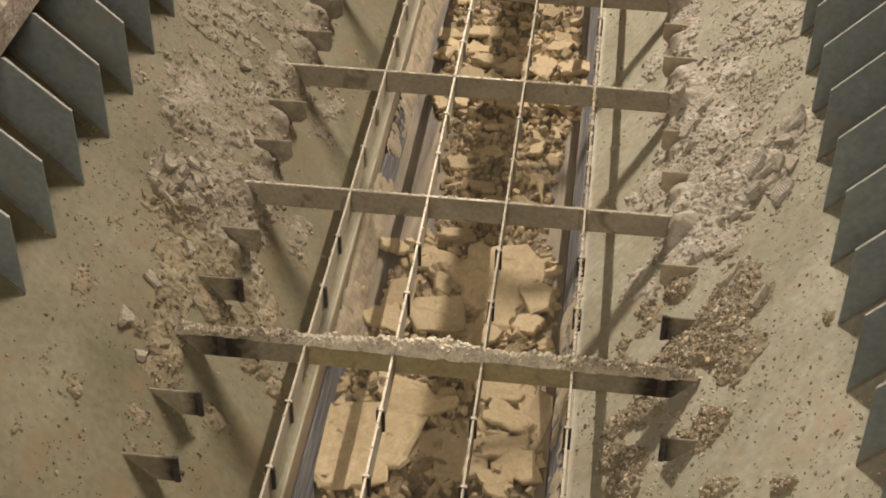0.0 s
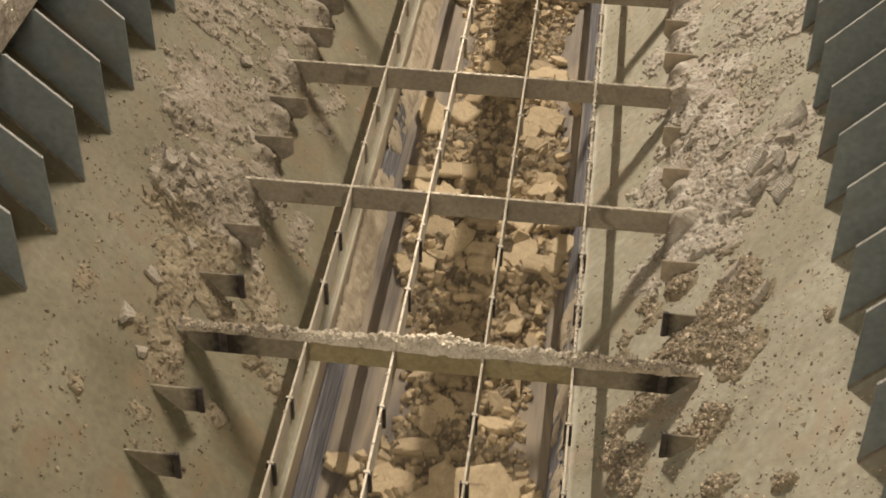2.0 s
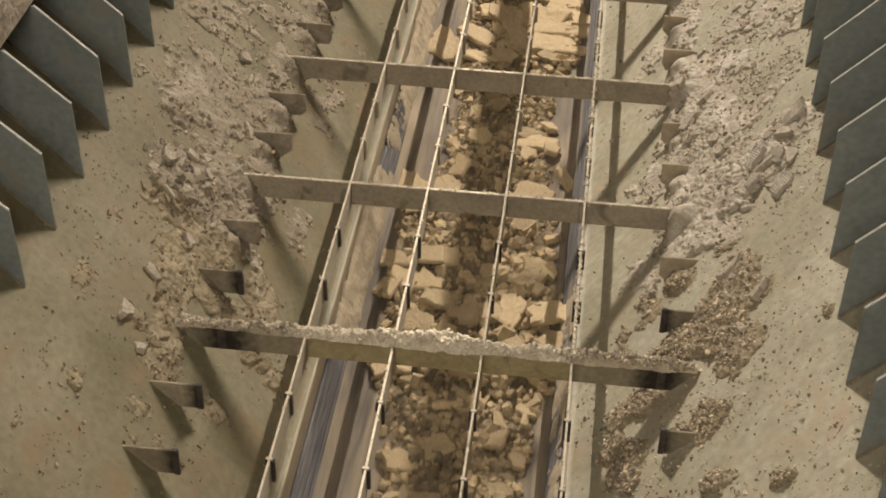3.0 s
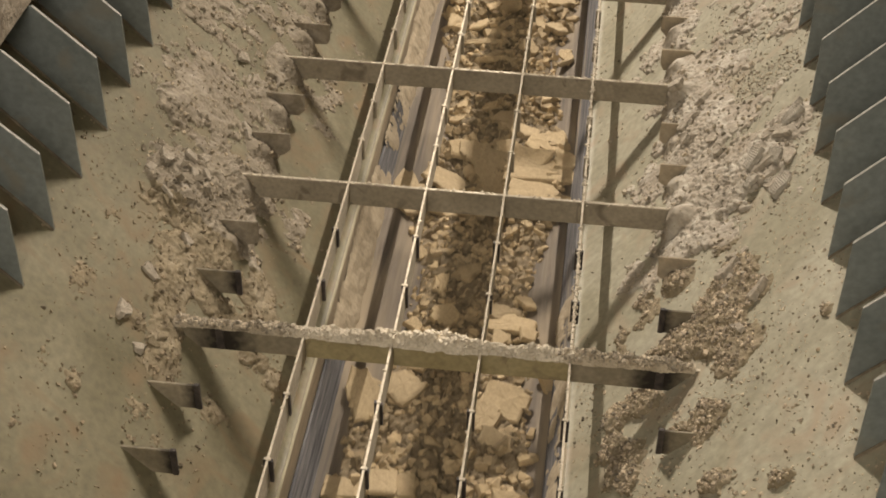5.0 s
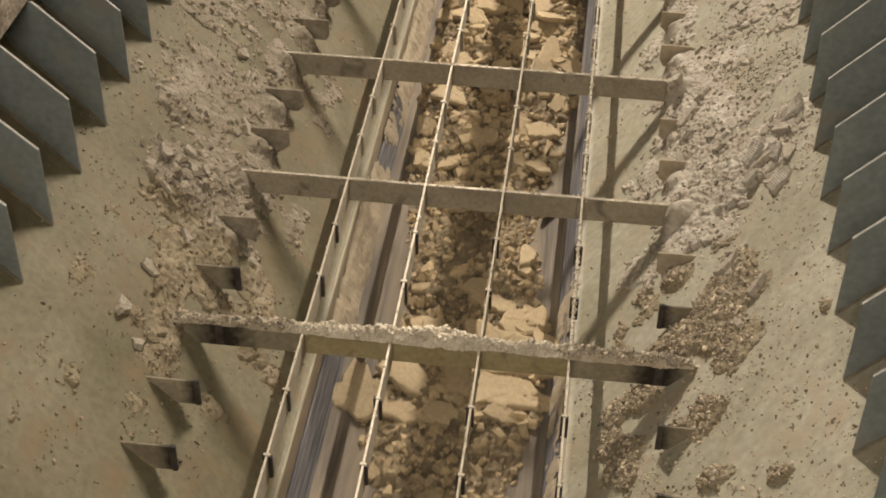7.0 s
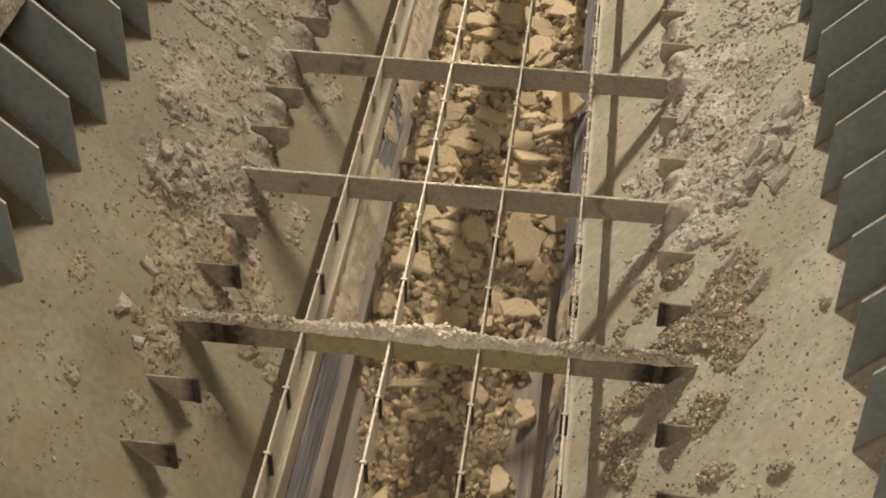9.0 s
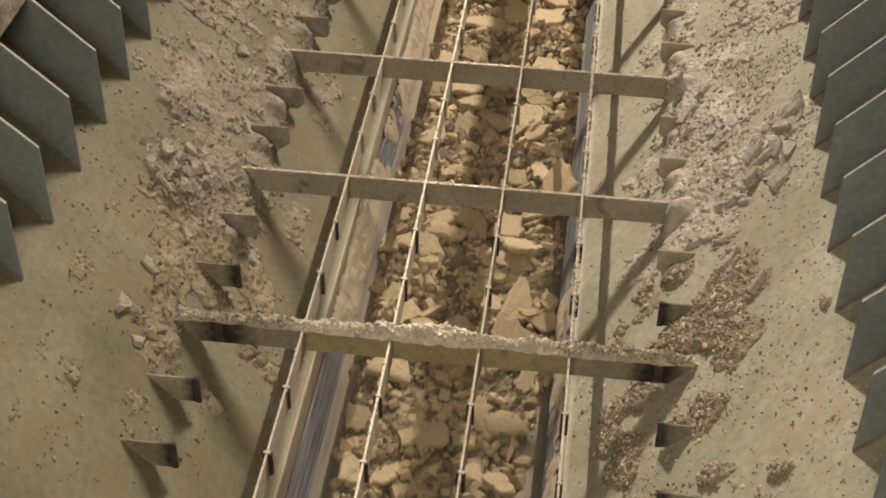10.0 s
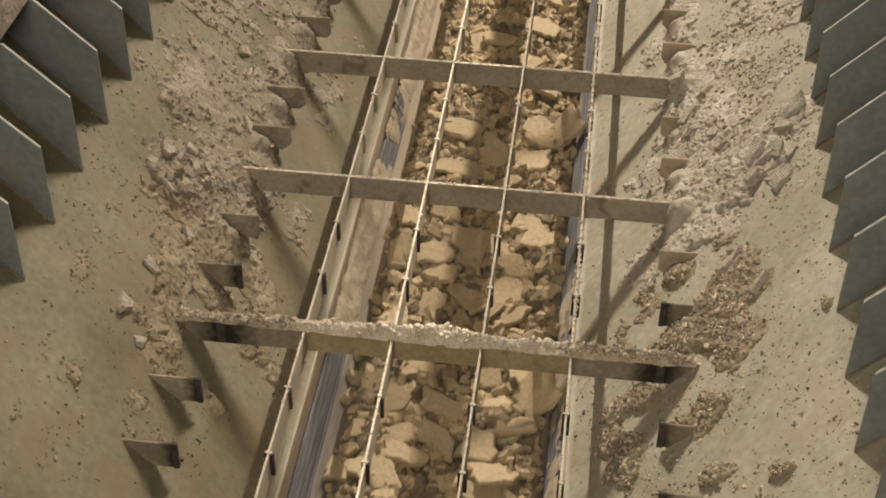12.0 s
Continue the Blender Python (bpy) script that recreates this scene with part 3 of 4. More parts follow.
def crumbs(side):
    rng = np.random.default_rng(7 + side)
    fr = np.array(Matrix.Rotation(ANG if side < 0 else -ANG, 3, "Y"))
    n = 120000
    y, v = rng.uniform(-0.9, 2.7, n), rng.uniform(-0.48, 0.62, n)
    h = cake_height(side, y, v)
    near = cake_height(side, y + 0.02, v) + cake_height(side, y - 0.02, v) > -0.006
    cloud = np.clip(fbm(y * 5, v * 5, 3, 4, 0.65) - 0.36, 0.02, 1)
    if side > 0:
        bare = cloud * (0.55 + 1.1 * np.clip((y - 0.35) / 0.5, 0, 1) * np.clip((v - 0.05) / 0.2, 0, 1))
        thick = np.where(y < 0.5, 0.75, 0.07)
    else:
        bare = cloud * 0.35 * np.clip((y + 0.3) / 0.6, 0.45, 1)
        thick = 0.10
    chance = np.where(h > 0.008, thick, np.where(h > 0.0, 0.14, np.where(near, 0.22, bare)))
    chance = chance * np.where((v < -0.12) & (y > 0.3) & (h < 0), 0.15, 1.0)
    places = []
    for i in np.nonzero(rng.random(n) < chance)[0]:
        size = 0.0011 + 0.0022 * rng.random() + (0.008 * rng.random() ** 5 if h[i] > 0.0 else 0.005 * rng.random() ** 6)
        if side > 0 and h[i] <= 0:
            size *= 0.95
        if side > 0 and h[i] > 0 and y[i] < 0.46:
            size *= 0.9
        places.append((np.array(slope_point(side, y[i], v[i], max(h[i], 0) + size * 0.15)), size, rng.uniform(0.2, 0.65), 0.45, fr))
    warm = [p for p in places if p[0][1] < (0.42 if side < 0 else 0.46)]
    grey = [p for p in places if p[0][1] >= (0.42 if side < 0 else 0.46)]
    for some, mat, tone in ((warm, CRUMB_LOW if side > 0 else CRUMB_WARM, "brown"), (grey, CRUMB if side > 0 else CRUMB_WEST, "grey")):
        if some:
            scatter("clay_crumbs", some, mat, "dry " + tone + " clay crumbs scattered on the hopper wall", "crumbs", rng)


crumbs(-1)
crumbs(1)

# loose chunks lying on the slopes
def slope_frame(side, y, v, h, spin):
    tilt = Matrix.Rotation(ANG if side < 0 else -ANG, 4, "Y")
    return Matrix.Translation(slope_point(side, y, v, h)) @ tilt @ Matrix.Rotation(spin, 4, "Z")


def clay_chunk(side, y, v, size, spin, ribbed, rng):
    if ribbed:
        # a piece of extruded clay with a ribbed face
        n, m = 49, 25
        g = np.linspace(-1, 1, n)
        h = np.linspace(-1, 1, m)
        cutx = 1 - 0.25 * rng.random(m)
        verts = []
        for low in (0, 1):
            for j in range(m):
                for i in range(n):
                    edge = max(abs(g[i]), abs(h[j]))
                    z = 0.16 + 0.026 * math.cos(g[i] * 33) + 0.020 * math.cos(h[j] * 19) - 0.05 * max(0, edge - 0.9) / 0.1 if not low else -0.25
                    verts.append((g[i] * cutx[j] + 0.25 * h[j], h[j] * (0.55 + 0.12 * g[i] + 0.06 * math.sin(5 * g[i])), z))
        faces = []
        for low in (0, 1):
            for j in range(m - 1):
                for i in range(n - 1):
                    a = low * n * m + j * n + i
                    faces.append((a, a + 1, a + n + 1, a + n) if not low else (a + n, a + n + 1, a + 1, a))
        ring = [i for i in range(n)] + [j * n + n - 1 for j in range(1, m)] + [(m - 1) * n + i for i in range(n - 2, -1, -1)] + [j * n for j in range(m - 2, 0, -1)]
        for a, b in zip(ring, ring[1:] + ring[:1]):
            faces.append((b, a, a + n * m, b + n * m))
        me = mesh_of("clay_chunk", np.array(verts) * size * 0.9, faces, CHIP)
        label = "pale ribbed chunk of dried clay on the hopper wall"
    else:
        P, F = slab_arrays(rng)
        me = mesh_of("clay_chunk", P * np.array((size, size * rng.uniform(0.55, 0.9), size * rng.uniform(0.25, 0.45))), F, CAKED)
        label = "dry broken clay chunk lying on the hopper wall"
    ob = new("clay_chunk", me)
    lift = max(0.0, float(cake_height(side, np.array(y), np.array(v)))) + size * 0.12
    ob.matrix_basis = slope_frame(side, y, v, lift, spin) @ Euler((rng.normal(0, 0.15), rng.normal(0, 0.15), 0)).to_matrix().to_4x4()
    return tagged(ob, label, "clay chunk", "loose chunks on the hopper wall")


CH = np.random.default_rng(12)
for y, v, size, spin in ((0.75, 0.25, 0.052, 0.9), (0.71, 0.32, 0.040, 1.3), (0.58, 0.32, 0.055, 0.8), (0.65, 0.23, 0.036, 1.0), (0.62, 0.29, 0.03, 2.0), (0.85, 0.40, 0.05, 0.4)):
    clay_chunk(1, y, v, size, spin, True, CH)
for side, rows in ((1, ((1.21, 0.00, 0.055), (1.30, 0.05, 0.03), (0.30, 0.12, 0.035), (0.16, 0.22, 0.034), (0.33, 0.15, 0.022), (0.05, 0.15, 0.03), (0.95, 0.10, 0.03), (1.42, -0.02, 0.035), (0.80, 0.36, 0.03), (1.62, 0.03, 0.022))),
                   (-1, ((0.52, 0.24, 0.027), (0.46, 0.26, 0.02), (0.62, 0.16, 0.028), (0.60, 0.08, 0.03), (0.55, 0.12, 0.024), (0.40, 0.18, 0.022), (0.68, 0.10, 0.03), (0.47, 0.14, 0.03), (-0.10, 0.15, 0.035), (-0.17, 0.06, 0.028), (0.30, 0.05, 0.03), (0.10, 0.12, 0.03),
                         (1.28, 0.12, 0.03), (0.95, 0.00, 0.03)))):
    for y, v, size in rows:
        clay_chunk(side, y, v, size, CH.uniform(0, 6.28), False, CH)


# jagged flakes broken out of the thick crusts: side, centre along and up the slope, spread, count, size
FL = np.random.default_rng(31)
for side, y0, v0, ry, rv, count, big in ((-1, 0.47, 0.15, 0.14, 0.11, 24, 0.027), (-1, 0.06, 0.04, 0.11, 0.04, 12, 0.020), (-1, -0.12, -0.01, 0.06, 0.04, 8, 0.022),
                                         (1, 0.29, 0.15, 0.08, 0.06, 12, 0.026), (1, 0.74, 0.33, 0.11, 0.10, 10, 0.040), (1, 1.20, 0.02, 0.10, 0.05, 7, 0.040)):
    for _ in range(count):
        y, v, size = y0 + FL.normal(0, 0.6) * ry, v0 + FL.normal(0, 0.6) * rv, big * FL.uniform(0.35, 1.0)
        P, F = slab_arrays(FL)
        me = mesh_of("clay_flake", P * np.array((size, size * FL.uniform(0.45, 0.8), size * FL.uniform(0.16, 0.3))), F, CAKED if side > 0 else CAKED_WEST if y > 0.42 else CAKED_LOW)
        ob = new("clay_flake", me)
        lift = max(0.0, float(cake_height(side, np.array(y), np.array(v)))) + size * 0.10
        ob.matrix_basis = slope_frame(side, y, v, lift, FL.uniform(0, 6.28)) @ Euler((FL.normal(0, 0.35), FL.normal(0, 0.35), 0)).to_matrix().to_4x4()
        tagged(ob, "jagged dry clay flake stuck in the crust of the hopper wall", "clay flake", "flakes in the clay crust")


# clay stuck along the skirts, worn off where the rubber shows
SKIRT_BARE = 1.62


def skirt_crust(side, y0, y1, amount, seed):
    lip = LIP_L if side < 0 else LIP_R
    ys, ws = np.arange(y0, y1, 0.006), np.linspace(0, 1, 34)
    Y, W = np.meshgrid(ys, ws)
    x = lip - side * (0.004 + 0.062 * np.clip((W - 0.25) / 0.75, 0, 1))
    z = -0.385 - 0.215 * W
    ends = np.clip(np.minimum(Y - y0, y1 - Y) / 0.15, 0, 1)
    bare = 0.36 * np.clip(1 - np.abs(Y - SKIRT_BARE) / 0.55, 0, 1) ** 0.5 if side < 0 else 0
    h = (fbm(Y * 7, W * 2.0, seed, 4, 0.55) - 1 + (amount - bare) * ends) * 0.020 - 0.03 * np.clip(W - 0.72, 0, 1) - 0.06 * np.clip(0.34 - W, 0, 1) + 0.004 * (clods(Y, W * 0.2, 0.04, seed) - 0.4)
    P = np.stack([x - side * h * 0.9, Y, z + 0.4 * h], 2).reshape(-1, 3)
    keep = h > 0.0
    cell = keep[:-1, :-1] | keep[1:, :-1] | keep[:-1, 1:] | keep[1:, 1:]
    j, i = np.nonzero(cell)
    a = j * len(ys) + i
    q = np.stack([a, a + len(ys), a + len(ys) + 1, a + 1], 1)
    ob = new("skirt_clay", mesh_of("skirt_clay", P, q if side < 0 else q[:, ::-1], SMEAR, True))
    return tagged(ob, "tan clay stuck along the belt skirt", "caked clay", kind="stuff")


skirt_crust(-1, 0.40, 3.6, 0.90, 61)
skirt_crust(1, -0.3, 0.95, 0.58, 67)

# ridge of crumbly clay lying along the top of the nearest cross bar
def ridge_height(x, w):
    top = 0.006 + 0.028 * np.clip(fbm(x * 11, x * 0 + 0.3, 4, 4, 0.6) - 0.25, 0, 1) + 0.016 * np.exp(-((x - 0.42) / 0.10) ** 2) + 0.010 * np.exp(-((x - 0.22) / 0.12) ** 2)
    top = top + 0.012 * np.exp(-((x - 0.78) / 0.12) ** 2)
    u = np.clip(1 - (w / (0.010 + 0.6 * top)) ** 2, 0, 1)
    return top * u ** 0.7 * (0.15 + 1.7 * fbm(x * 60, w * 60, 8, 3, 0.7)) - 0.004 * (u <= 0)


def crumb_ridge():
    xs, ws = np.arange(XL + 0.01, XR - 0.01, 0.003), np.arange(-0.030, 0.0301, 0.003)
    X, W = np.meshgrid(xs, ws)
    P = np.stack([X, W + 0.004, ridge_height(X, W) + 0.001], 2).reshape(-1, 3)
    nx = len(xs)
    keep = (ridge_height(X, W) > 0)
    cell = keep[:-1, :-1] | keep[1:, :-1] | keep[:-1, 1:] | keep[1:, 1:]
    j, i = np.nonzero(cell)
    a = j * nx + i
    pale = (xs[i] > -0.06) & (xs[i] < 0.73)
    for inside, mat, label in ((pale, EDGE, "pale crumbly clay heaped along the top of the cross bar"), (~pale, CRUMB, "brown crumbly clay lying along the end of the cross bar")):
        b = a[inside]
        tagged(new("clay_ridge", mesh_of("clay_ridge", P, np.stack([b, b + 1, b + nx + 1, b + nx], 1), mat, True)), label, "clay ridge", kind="stuff")
    rng = np.random.default_rng(3)
    middle, ends = [], []
    for i in range(5200):
        x, w = rng.uniform(XL + 0.02, XR - 0.02), rng.normal(0, 0.011)
        h = float(ridge_height(np.array(x), np.array(w)))
        if h > 0:
            size = 0.0016 + 0.0075 * rng.random() ** 3
            (middle if -0.06 + rng.normal(0, 0.03) < x < 0.73 + rng.normal(0, 0.03) else ends).append((np.array((x, w + 0.004, h + size * 0.1)), size, 0.7, 0.6, None))
    scatter("ridge_crumbs", middle, EDGE, "pale clay crumbs on the ridge along the cross bar", "crumbs", rng)
    scatter("ridge_crumbs", ends, CRUMB, "brown clay crumbs along the ends of the cross bar", "crumbs", rng)


crumb_ridge()
rng = np.random.default_rng(8)
places = []
for i in range(330):
    y = rng.uniform(0.02, 0.62) if i < 120 else rng.uniform(0.7, 1.9)
    size = 0.0018 + 0.0045 * rng.random() ** 2
    places.append((np.array((0.75 + rng.normal(0.001, 0.004), y, rng.uniform(-0.004, 0.004))), size, 0.7, 0.6, None))
for x in RODS:
    for i in range(150):
        size = 0.0014 + 0.003 * rng.random() ** 2
        places.append((np.array((x + rng.normal(0, 0.003), rng.uniform(-0.6, 2.7), 0.001)), size, 0.7, 0.6, None))
for k in (3, 6, 9):
    for i in range(260):
        size = 0.0014 + 0.0035 * rng.random() ** 2
        places.append((np.array((rng.uniform(XL + 0.05, XR - 0.05), k * D + rng.normal(0, 0.003), 0.0015)), size, 0.7, 0.6, None))
scatter("bar_crumbs", places, EDGE, "clay crumbs stuck on the top of the grid bar", "crumbs", rng)

# ---- the belt and what it carries; all of it runs towards the viewer ----
TRAVEL = SPEED * 12.0
BELT_C = 0.5 * (LIP_L + LIP_R)


def belt_height(x):
    d = np.abs(x - BELT_C)
    return BELT_Z + np.clip(d - 0.17, 0, None) * 0.36


def belt():
    xs = np.linspace(BELT_C - 0.44, BELT_C + 0.44, 25)
    ys = np.linspace(-1.6, 10.6, 62)
    verts = [(x, y, float(belt_height(x)) - t) for t in (0, 0.012) for y in ys for x in xs]
    nx, ny = len(xs), len(ys)
    faces = []
    for t in (0, 1):
        for j in range(ny - 1):
            for i in range(nx - 1):
                a = t * nx * ny + j * nx + i
                q = (a, a + 1, a + nx + 1, a + nx)
                faces.append(q if t == 0 else q[::-1])
    ob = new("conveyor_belt", mesh_of("conveyor_belt", verts, faces, BELT, True))
    return tagged(ob, "dusty grey rubber conveyor belt running under the grid", "conveyor belt")


def load(s):
    """How full the belt is along its length: rims and depth of the stream."""
    at = [-1, 0.4, 0.84, 1.12, 1.42, 1.85, 2.18, 2.5, 3.05, 3.39, 3.8, 4.2, 4.58, 5.19, 5.4, 5.65, 6.0, 10.5]
    lo = np.interp(s, at, [-0.01, -0.01, 0.07, 0.07, 0.21, 0.18, 0.08, 0.08, 0.05, 0.18, 0.18, 0.08, 0.17, 0.11, 0.08, 0.06, 0.05, 0.05])
    hi = np.interp(s, at, [0.69, 0.67, 0.69, 0.67, 0.61, 0.64, 0.71, 0.71, 0.65, 0.61, 0.60, 0.69, 0.67, 0.59, 0.60, 0.65, 0.70, 0.70])
    deep = np.interp(s, at, [0.05, 0.05, 0.045, 0.04, 0.022, 0.028, 0.045, 0.045, 0.032, 0.022, 0.024, 0.04, 0.035, 0.022, 0.03, 0.045, 0.055, 0.06])
    return 0.5 * (lo + hi), 0.5 * (hi - lo), deep


def heap_height(x, s):
    mid, half, depth = load(s)
    u = np.clip(1 - ((x - mid) / half) ** 2, 0, 1)
    return depth * u ** 0.6 * (0.3 + 1.3 * fbm(x * 12, s * 12, 9, 4)) - 0.012 * (1 - u) ** 3


def fines():
    xs = np.arange(BELT_C - 0.39, BELT_C + 0.391, 0.0075)
    ys = np.arange(-1.3, 9.9, 0.0085)
    X, S = np.meshgrid(xs, ys)
    wx, ws = X + 0.03 * fbm(X * 20, S * 20, 2, 2), S + 0.03 * fbm(X * 20, S * 20, 6, 2)
    H = heap_height(X, S)
    H = H + (H > 0) * np.clip(H / 0.02, 0, 1) * (0.034 * clods(wx, ws, 0.06, 3) + 0.014 * clods(wx, ws, 0.028, 13) - 0.016)
    P = np.stack([X, S, belt_height(X) + np.where(H > 0.002, H, -0.004)], 2).reshape(-1, 3)
    nx = len(xs)
    k = (H > 0.002)
    cell = k[:-1, :-1] | k[1:, :-1] | k[:-1, 1:] | k[1:, 1:]
    j, i = np.nonzero(cell)
    a = j * nx + i
    ob = new("clay_bed", mesh_of("clay_bed", P, np.stack([a, a + 1, a + nx + 1, a + nx], 1), FINES, False))
    return tagged(ob, "loose broken clay heaped on the belt", "clay bed", kind="stuff")


def rubble():
    rng = np.random.default_rng(21)
    places = []
    while len(places) < 11500:
        s = rng.uniform(-1.4, 10.2)
        mid, half, depth = load(s)
        u = rng.uniform(-1, 1)
        x = mid + u * half
        if rng.random() > (1.1 - 0.6 * abs(u)) * (0.9 if depth < 0.034 else 0.6):
            continue
        size = (0.005 + 0.011 * rng.random() + 0.024 * rng.random() ** 3) * (0.6 if depth < 0.034 else 0.9)
        z = float(belt_height(np.array(x)) + max(0.0, float(heap_height(np.array(x), np.array(s))))) + size * 0.3
        places.append((np.array((x, s, z)), size, rng.uniform(0.35, 0.8), 0.55, None))
    return scatter("clay_rubble", places, RUBBLE, "small broken lumps of tan clay on the belt", "clay rubble", rng)


RNG = np.random.default_rng(40)
SLAB_MESHES = []
for i in range(40):
    P, F = slab_arrays(RNG)
    SLAB_MESHES.append(mesh_of("clay_lump", P, F, CLAY))

BIG_MESHES = []
for i in range(24):
    P, F = slab_arrays(RNG, int(RNG.integers(2, 5)), True, 0.62)
    BIG_MESHES.append(mesh_of("clay_lump", P, F, CLAY))

# large slabs, stretch by stretch: place along the belt and across it, half-length across and along in millimetres
SLABS_A = [(0.04, 0.54, 51, 51), (0.11, 0.12, 130, 213), (0.12, 0.61, 60, 70), (0.14, 0.65, 34, 70), (0.17, 0.37, 113, 132), (0.19, 0.52, 78, 60), (0.32, 0.57, 71, 50), (0.33, 0.26, 98, 57), (0.34, 0.66, 35, 120), (0.42, 0.20, 118, 65), (0.44, 0.60, 30, 78), (0.45, 0.52, 63, 65), (0.72, 0.45, 66, 57), (0.75, 0.11, 59, 90), (0.77, 0.60, 49, 58), (0.79, 0.26, 77, 108), (0.86, -0.02, 31, 33), (0.90, 0.14, 54, 97), (0.93, 0.62, 60, 129), (0.97, 0.29, 41, 65), (1.00, 0.46, 149, 190), (1.12, 0.22, 62, 84), (1.16, 0.07, 51, 66), (1.26, 0.29, 53, 57)]
SLABS_B = [(1.40, 0.30, 35, 58), (1.41, 0.53, 58, 44), (1.46, 0.35, 35, 59), (1.50, 0.52, 35, 57), (1.60, 0.35, 45, 50), (1.61, 0.24, 24, 38), (1.62, 0.28, 21, 38), (1.66, 0.57, 36, 38), (1.76, 0.25, 37, 60), (1.79, 0.61, 30, 40), (1.83, 0.35, 38, 54), (1.88, 0.53, 36, 55), (2.16, 0.12, 30, 63), (2.17, 0.19, 42, 63), (2.17, 0.43, 86, 60), (2.18, 0.60, 87, 86), (2.22, 0.52, 38, 64), (2.26, 0.40, 62, 50), (2.28, 0.55, 58, 107), (2.30, 0.69, 48, 77), (2.30, 0.30, 52, 93), (2.38, 0.21, 51, 80), (2.44, 0.41, 124, 103), (2.45, 0.66, 79, 112)]
SLABS_C = [(2.47, 0.53, 49, 94), (2.49, 0.29, 84, 98), (2.56, 0.10, 34, 81), (2.59, 0.22, 51, 68), (2.61, 0.14, 61, 82), (2.63, 0.58, 40, 82), (2.69, 0.46, 51, 50), (2.70, 0.10, 51, 57), (2.70, 0.61, 41, 53), (2.74, 0.29, 41, 68), (2.75, 0.20, 52, 68), (2.98, 0.54, 53, 54), (3.08, 0.51, 47, 60), (3.09, 0.10, 56, 121), (3.14, 0.57, 101, 110), (3.18, 0.21, 57, 100), (3.25, 0.68, 28, 82), (3.29, 0.26, 38, 47), (3.36, 0.27, 35, 46), (3.47, 0.61, 28, 48), (3.48, 0.51, 35, 59), (3.54, 0.53, 71, 50), (3.57, 0.31, 45, 71), (3.59, 0.52, 53, 50)]
SLABS_D = [(3.66, 0.58, 28, 51), (3.72, 0.28, 24, 65), (3.78, 0.37, 37, 66), (4.14, 0.37, 76, 63), (4.15, 0.23, 68, 60), (4.16, 0.55, 49, 46), (4.20, 0.10, 75, 105), (4.26, 0.59, 89, 74), (4.30, 0.23, 70, 75), (4.40, 0.40, 71, 173), (4.42, 0.56, 91, 65), (4.46, 0.48, 84, 120), (4.49, 0.68, 52, 69), (4.50, 0.32, 60, 115), (4.56, 0.26, 42, 68), (4.61, 0.58, 85, 102), (4.71, 0.48, 84, 71), (4.78, 0.42, 52, 69), (4.99, 0.58, 34, 80), (5.25, 0.31, 50, 55), (5.26, 0.63, 26, 55), (5.30, 0.63, 32, 47), (5.36, 0.46, 42, 46), (5.38, 0.26, 79, 27)]
SLABS_E = [(5.52, 0.57, 36, 60), (5.52, 0.23, 45, 63), (5.53, 0.12, 28, 66), (5.56, 0.49, 37, 51), (5.68, 0.46, 28, 53), (5.68, 0.28, 30, 79), (5.69, 0.35, 56, 80), (5.74, 0.12, 47, 55), (5.77, 0.57, 47, 68), (5.79, 0.49, 29, 69), (5.99, 0.16, 59, 71), (6.02, 0.35, 59, 60), (6.10, 0.30, 50, 73), (6.11, 0.56, 71, 129), (6.15, 0.39, 40, 92), (6.19, 0.26, 60, 63), (6.23, 0.53, 31, 94), (6.24, 0.20, 51, 64), (6.33, 0.57, 51, 100), (6.35, 0.47, 42, 82), (6.36, 0.14, 44, 67), (6.47, 0.55, 65, 29), (6.48, 0.46, 53, 36), (6.55, 0.23, 28, 57)]
SLABS_F = [(6.58, 0.53, 76, 74), (6.59, 0.41, 43, 55), (6.61, 0.22, 37, 69), (6.61, 0.07, 35, 70), (6.62, 0.15, 44, 70), (6.63, 0.56, 84, 83), (6.68, 0.28, 78, 48), (6.76, 0.50, 62, 85), (6.77, 0.36, 53, 61), (6.80, 0.25, 54, 60), (6.87, 0.61, 47, 51), (6.91, 0.36, 74, 64), (6.94, 0.21, 55, 53), (6.96, 0.53, 46, 43), (7.01, 0.12, 30, 41), (7.06, 0.49, 38, 54), (7.08, 0.59, 40, 65), (7.08, 0.26, 56, 42), (7.32, 0.15, 59, 85), (7.38, 0.56, 51, 46), (7.42, 0.26, 50, 76), (7.47, 0.38, 69, 104), (7.52, 0.52, 82, 93), (7.58, 0.28, 51, 64)]
SLABS_G = [(7.65, 0.51, 51, 65), (7.67, 0.25, 82, 98), (7.69, 0.13, 44, 83), (7.73, 0.46, 34, 96), (7.75, 0.36, 72, 129), (7.79, 0.60, 52, 81), (7.88, 0.12, 43, 70), (7.88, 0.57, 63, 53), (7.93, 0.25, 45, 54), (8.15, 0.45, 66, 43), (8.24, 0.25, 104, 108), (8.29, 0.53, 67, 94), (8.33, 0.40, 70, 83), (8.40, 0.57, 57, 46), (8.47, 0.26, 85, 91), (8.53, 0.54, 49, 104), (8.54, 0.15, 47, 64), (8.78, 0.57, 72, 68), (9.01, 0.49, 50, 54), (9.18, 0.35, 78, 80), (9.21, 0.24, 54, 100), (9.30, 0.51, 76, 102)]
LARGE = SLABS_A + SLABS_B + SLABS_C + SLABS_D + SLABS_E + SLABS_F + SLABS_G
r2 = np.random.default_rng(5)
SMALL = []
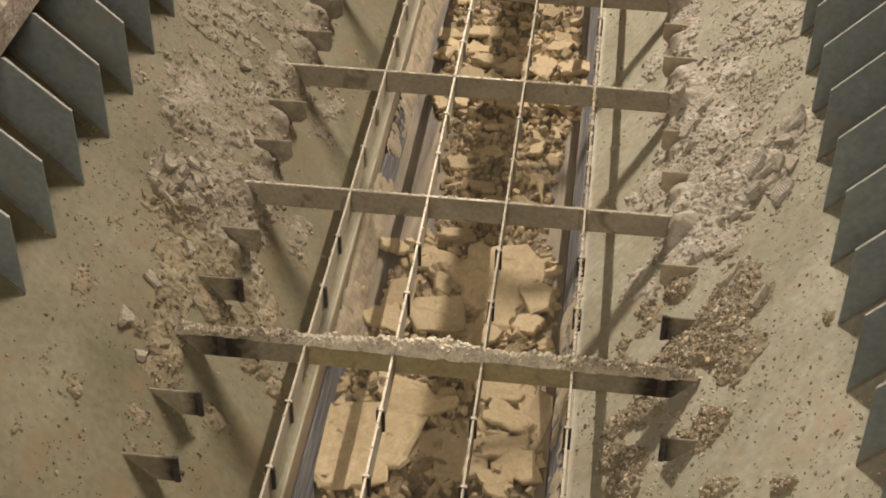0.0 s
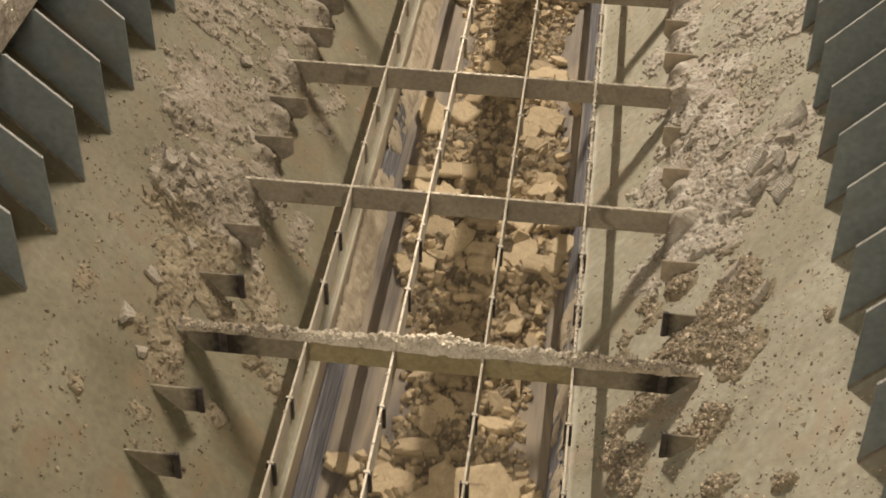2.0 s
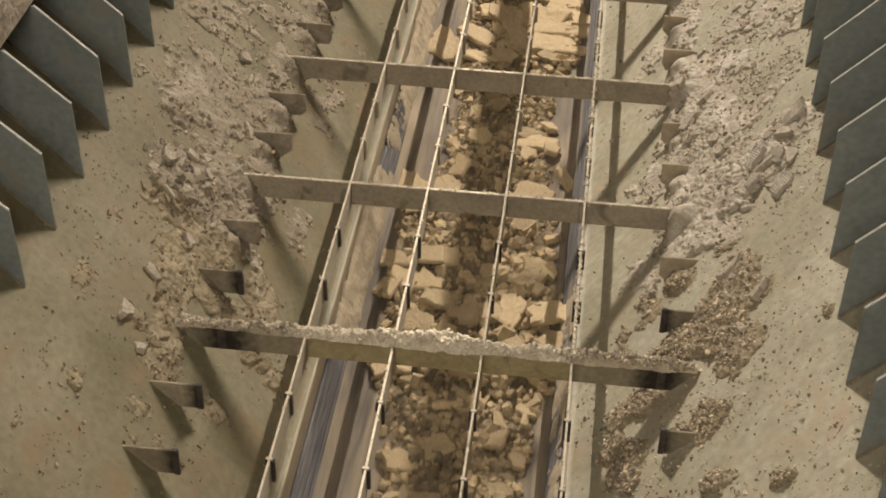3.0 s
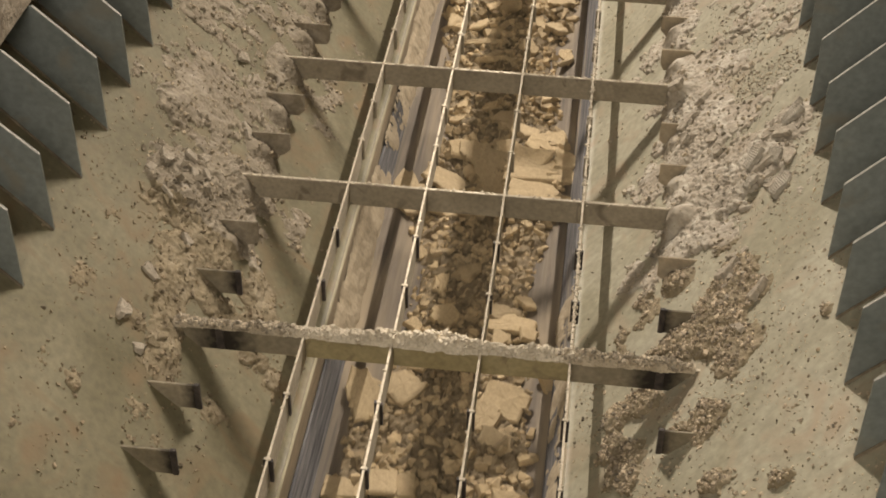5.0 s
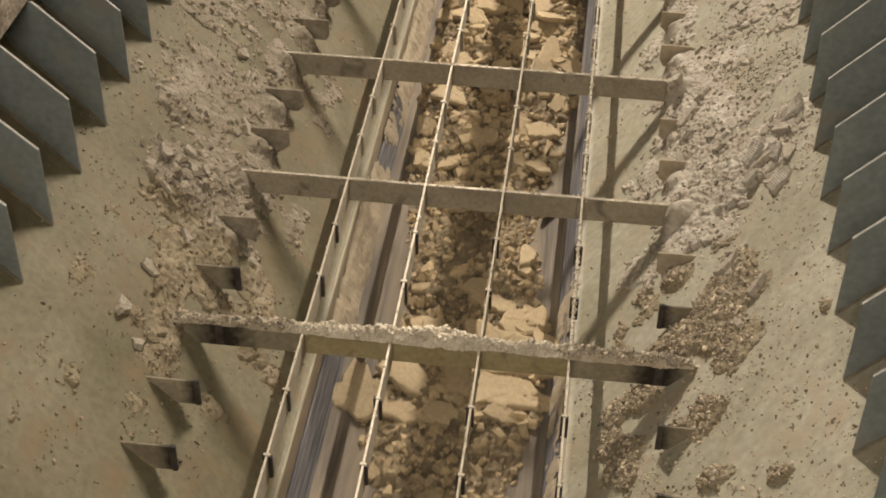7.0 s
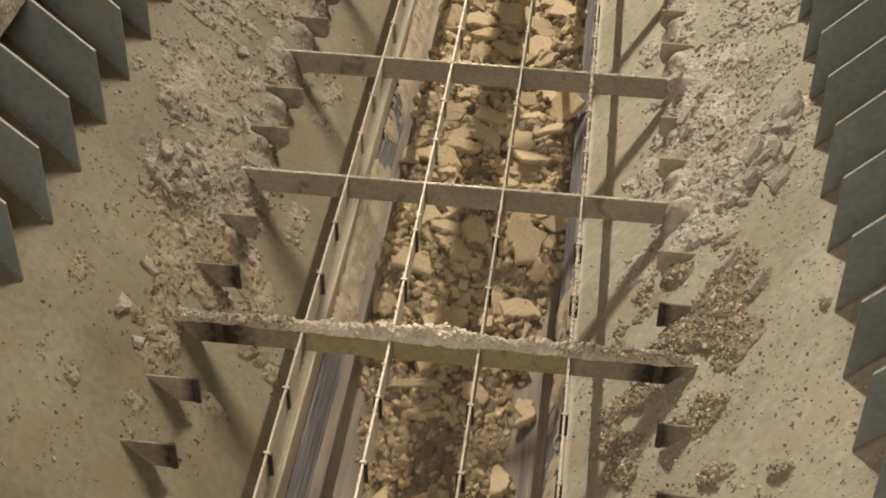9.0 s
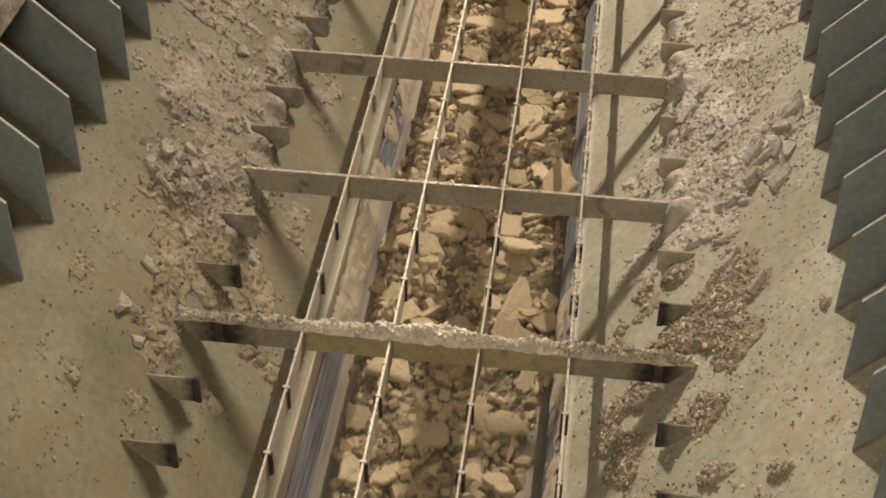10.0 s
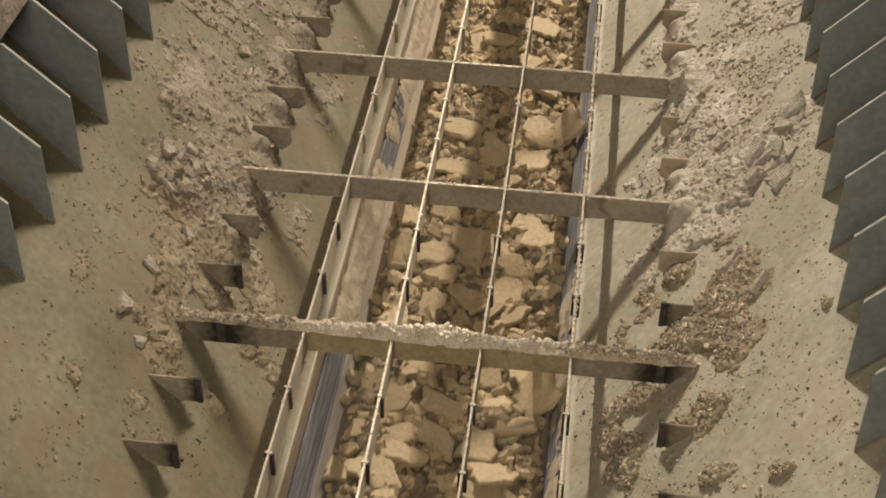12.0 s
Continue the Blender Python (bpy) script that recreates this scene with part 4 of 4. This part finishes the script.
while len(SMALL) < 340:
    s = r2.uniform(-0.6, 9.6)
    mid, half, depth = load(s)
    if r2.random() > (depth / 0.055) ** 1.5:
        continue
    a = 20 + 26 * r2.random() ** 1.3
    shard = r2.random() < 0.4
    SMALL.append((s, float(mid + r2.uniform(-0.95, 0.95) * half), a * (0.5 if shard else 1.0), a * (1.5 if shard else r2.uniform(0.7, 1.4))))


def slab(s, x, across, along, thick, lean, spin, lift, mesh):
    ob = new("clay_lump", mesh)
    z = float(belt_height(np.array(x)) + max(0.0, float(heap_height(np.array(x), np.array(s))))) + thick * 0.6 + lift
    turn = Euler((lean[0], lean[1], spin)).to_matrix().to_4x4()
    ob.matrix_basis = Matrix.Translation((x, s, z)) @ turn @ Matrix.Diagonal((across, along, thick, 1))
    return tagged(ob, "broken flat lump of tan clay carried by the belt", "clay lump", "broken clay on the belt")


MOVING = [belt(), fines(), rubble()]
for i, (s, x, a, b) in enumerate(LARGE):
    big = min(1.0, a / 90)
    thick = r2.uniform(0.008, 0.013) + 0.003 * big
    tilt = (0.24 if s < 5 else 0.32) - 0.15 * big
    grow = 1.0 + (-0.30 if 2.0 < s < 3.4 else 0.26 if s < 4.5 else -0.14) * np.clip((a - 50) / 45, 0, 1)
    MOVING.append(slab(s, x, a * grow / 880, b * grow / 1080, thick, (r2.normal(0.05, tilt), r2.normal(0, tilt)), r2.uniform(-0.5, 0.5), r2.uniform(0.004, 0.020) + 0.008 * big, BIG_MESHES[i % 24]))
for i, (s, x, a, b) in enumerate(SMALL[:130]):
    MOVING.append(slab(s, x, a / 1000, b / 1000, r2.uniform(0.007, 0.013), (r2.normal(0, 0.35), r2.normal(0, 0.35)), r2.uniform(0, 6.28), r2.uniform(0, 0.010), SLAB_MESHES[i % 40]))


def joined_lumps(rows):
    """The lumps past those that one could count, in one mesh."""
    V, F, base = [], [], 0
    for s, x, a, b in rows:
        P, faces = slab_arrays(r2)
        thick = r2.uniform(0.007, 0.014)
        z = float(belt_height(np.array(x)) + max(0.0, float(heap_height(np.array(x), np.array(s))))) + thick * 0.8
        V.append(P * (a / 1000, b / 1000, thick) @ turn_matrix(r2, 0.35).T + (x, s, z))
        F.extend([tuple(base + i for i in f) for f in faces])
        base += len(P)
    ob = new("clay_rubble", mesh_of("clay_rubble", np.concatenate(V), F, RUBBLE))
    return tagged(ob, "broken lumps of tan clay between the larger slabs", "clay rubble", kind="stuff")


MOVING.append(joined_lumps(SMALL[130:]))

# shards leaning against the skirt
for s, x, a, b in ((6.97, 0.665, 0.075, 0.10), (8.46, 0.675, 0.07, 0.085)):
    MOVING.append(slab(s, x, a, b, 0.012, (0.1, -0.85), 0.35, 0.075, SLAB_MESHES[5]))


def motions():
    for ob in MOVING:
        place, spin, size = ob.matrix_basis.decompose()
        start = Matrix.LocRotScale(place, spin, None)
        walk(ob, [(0.0, start), (6.0, Matrix.Translation((0, -TRAVEL / 2, 0)) @ start), (12.0, Matrix.Translation((0, -TRAVEL, 0)) @ start)])


motions()
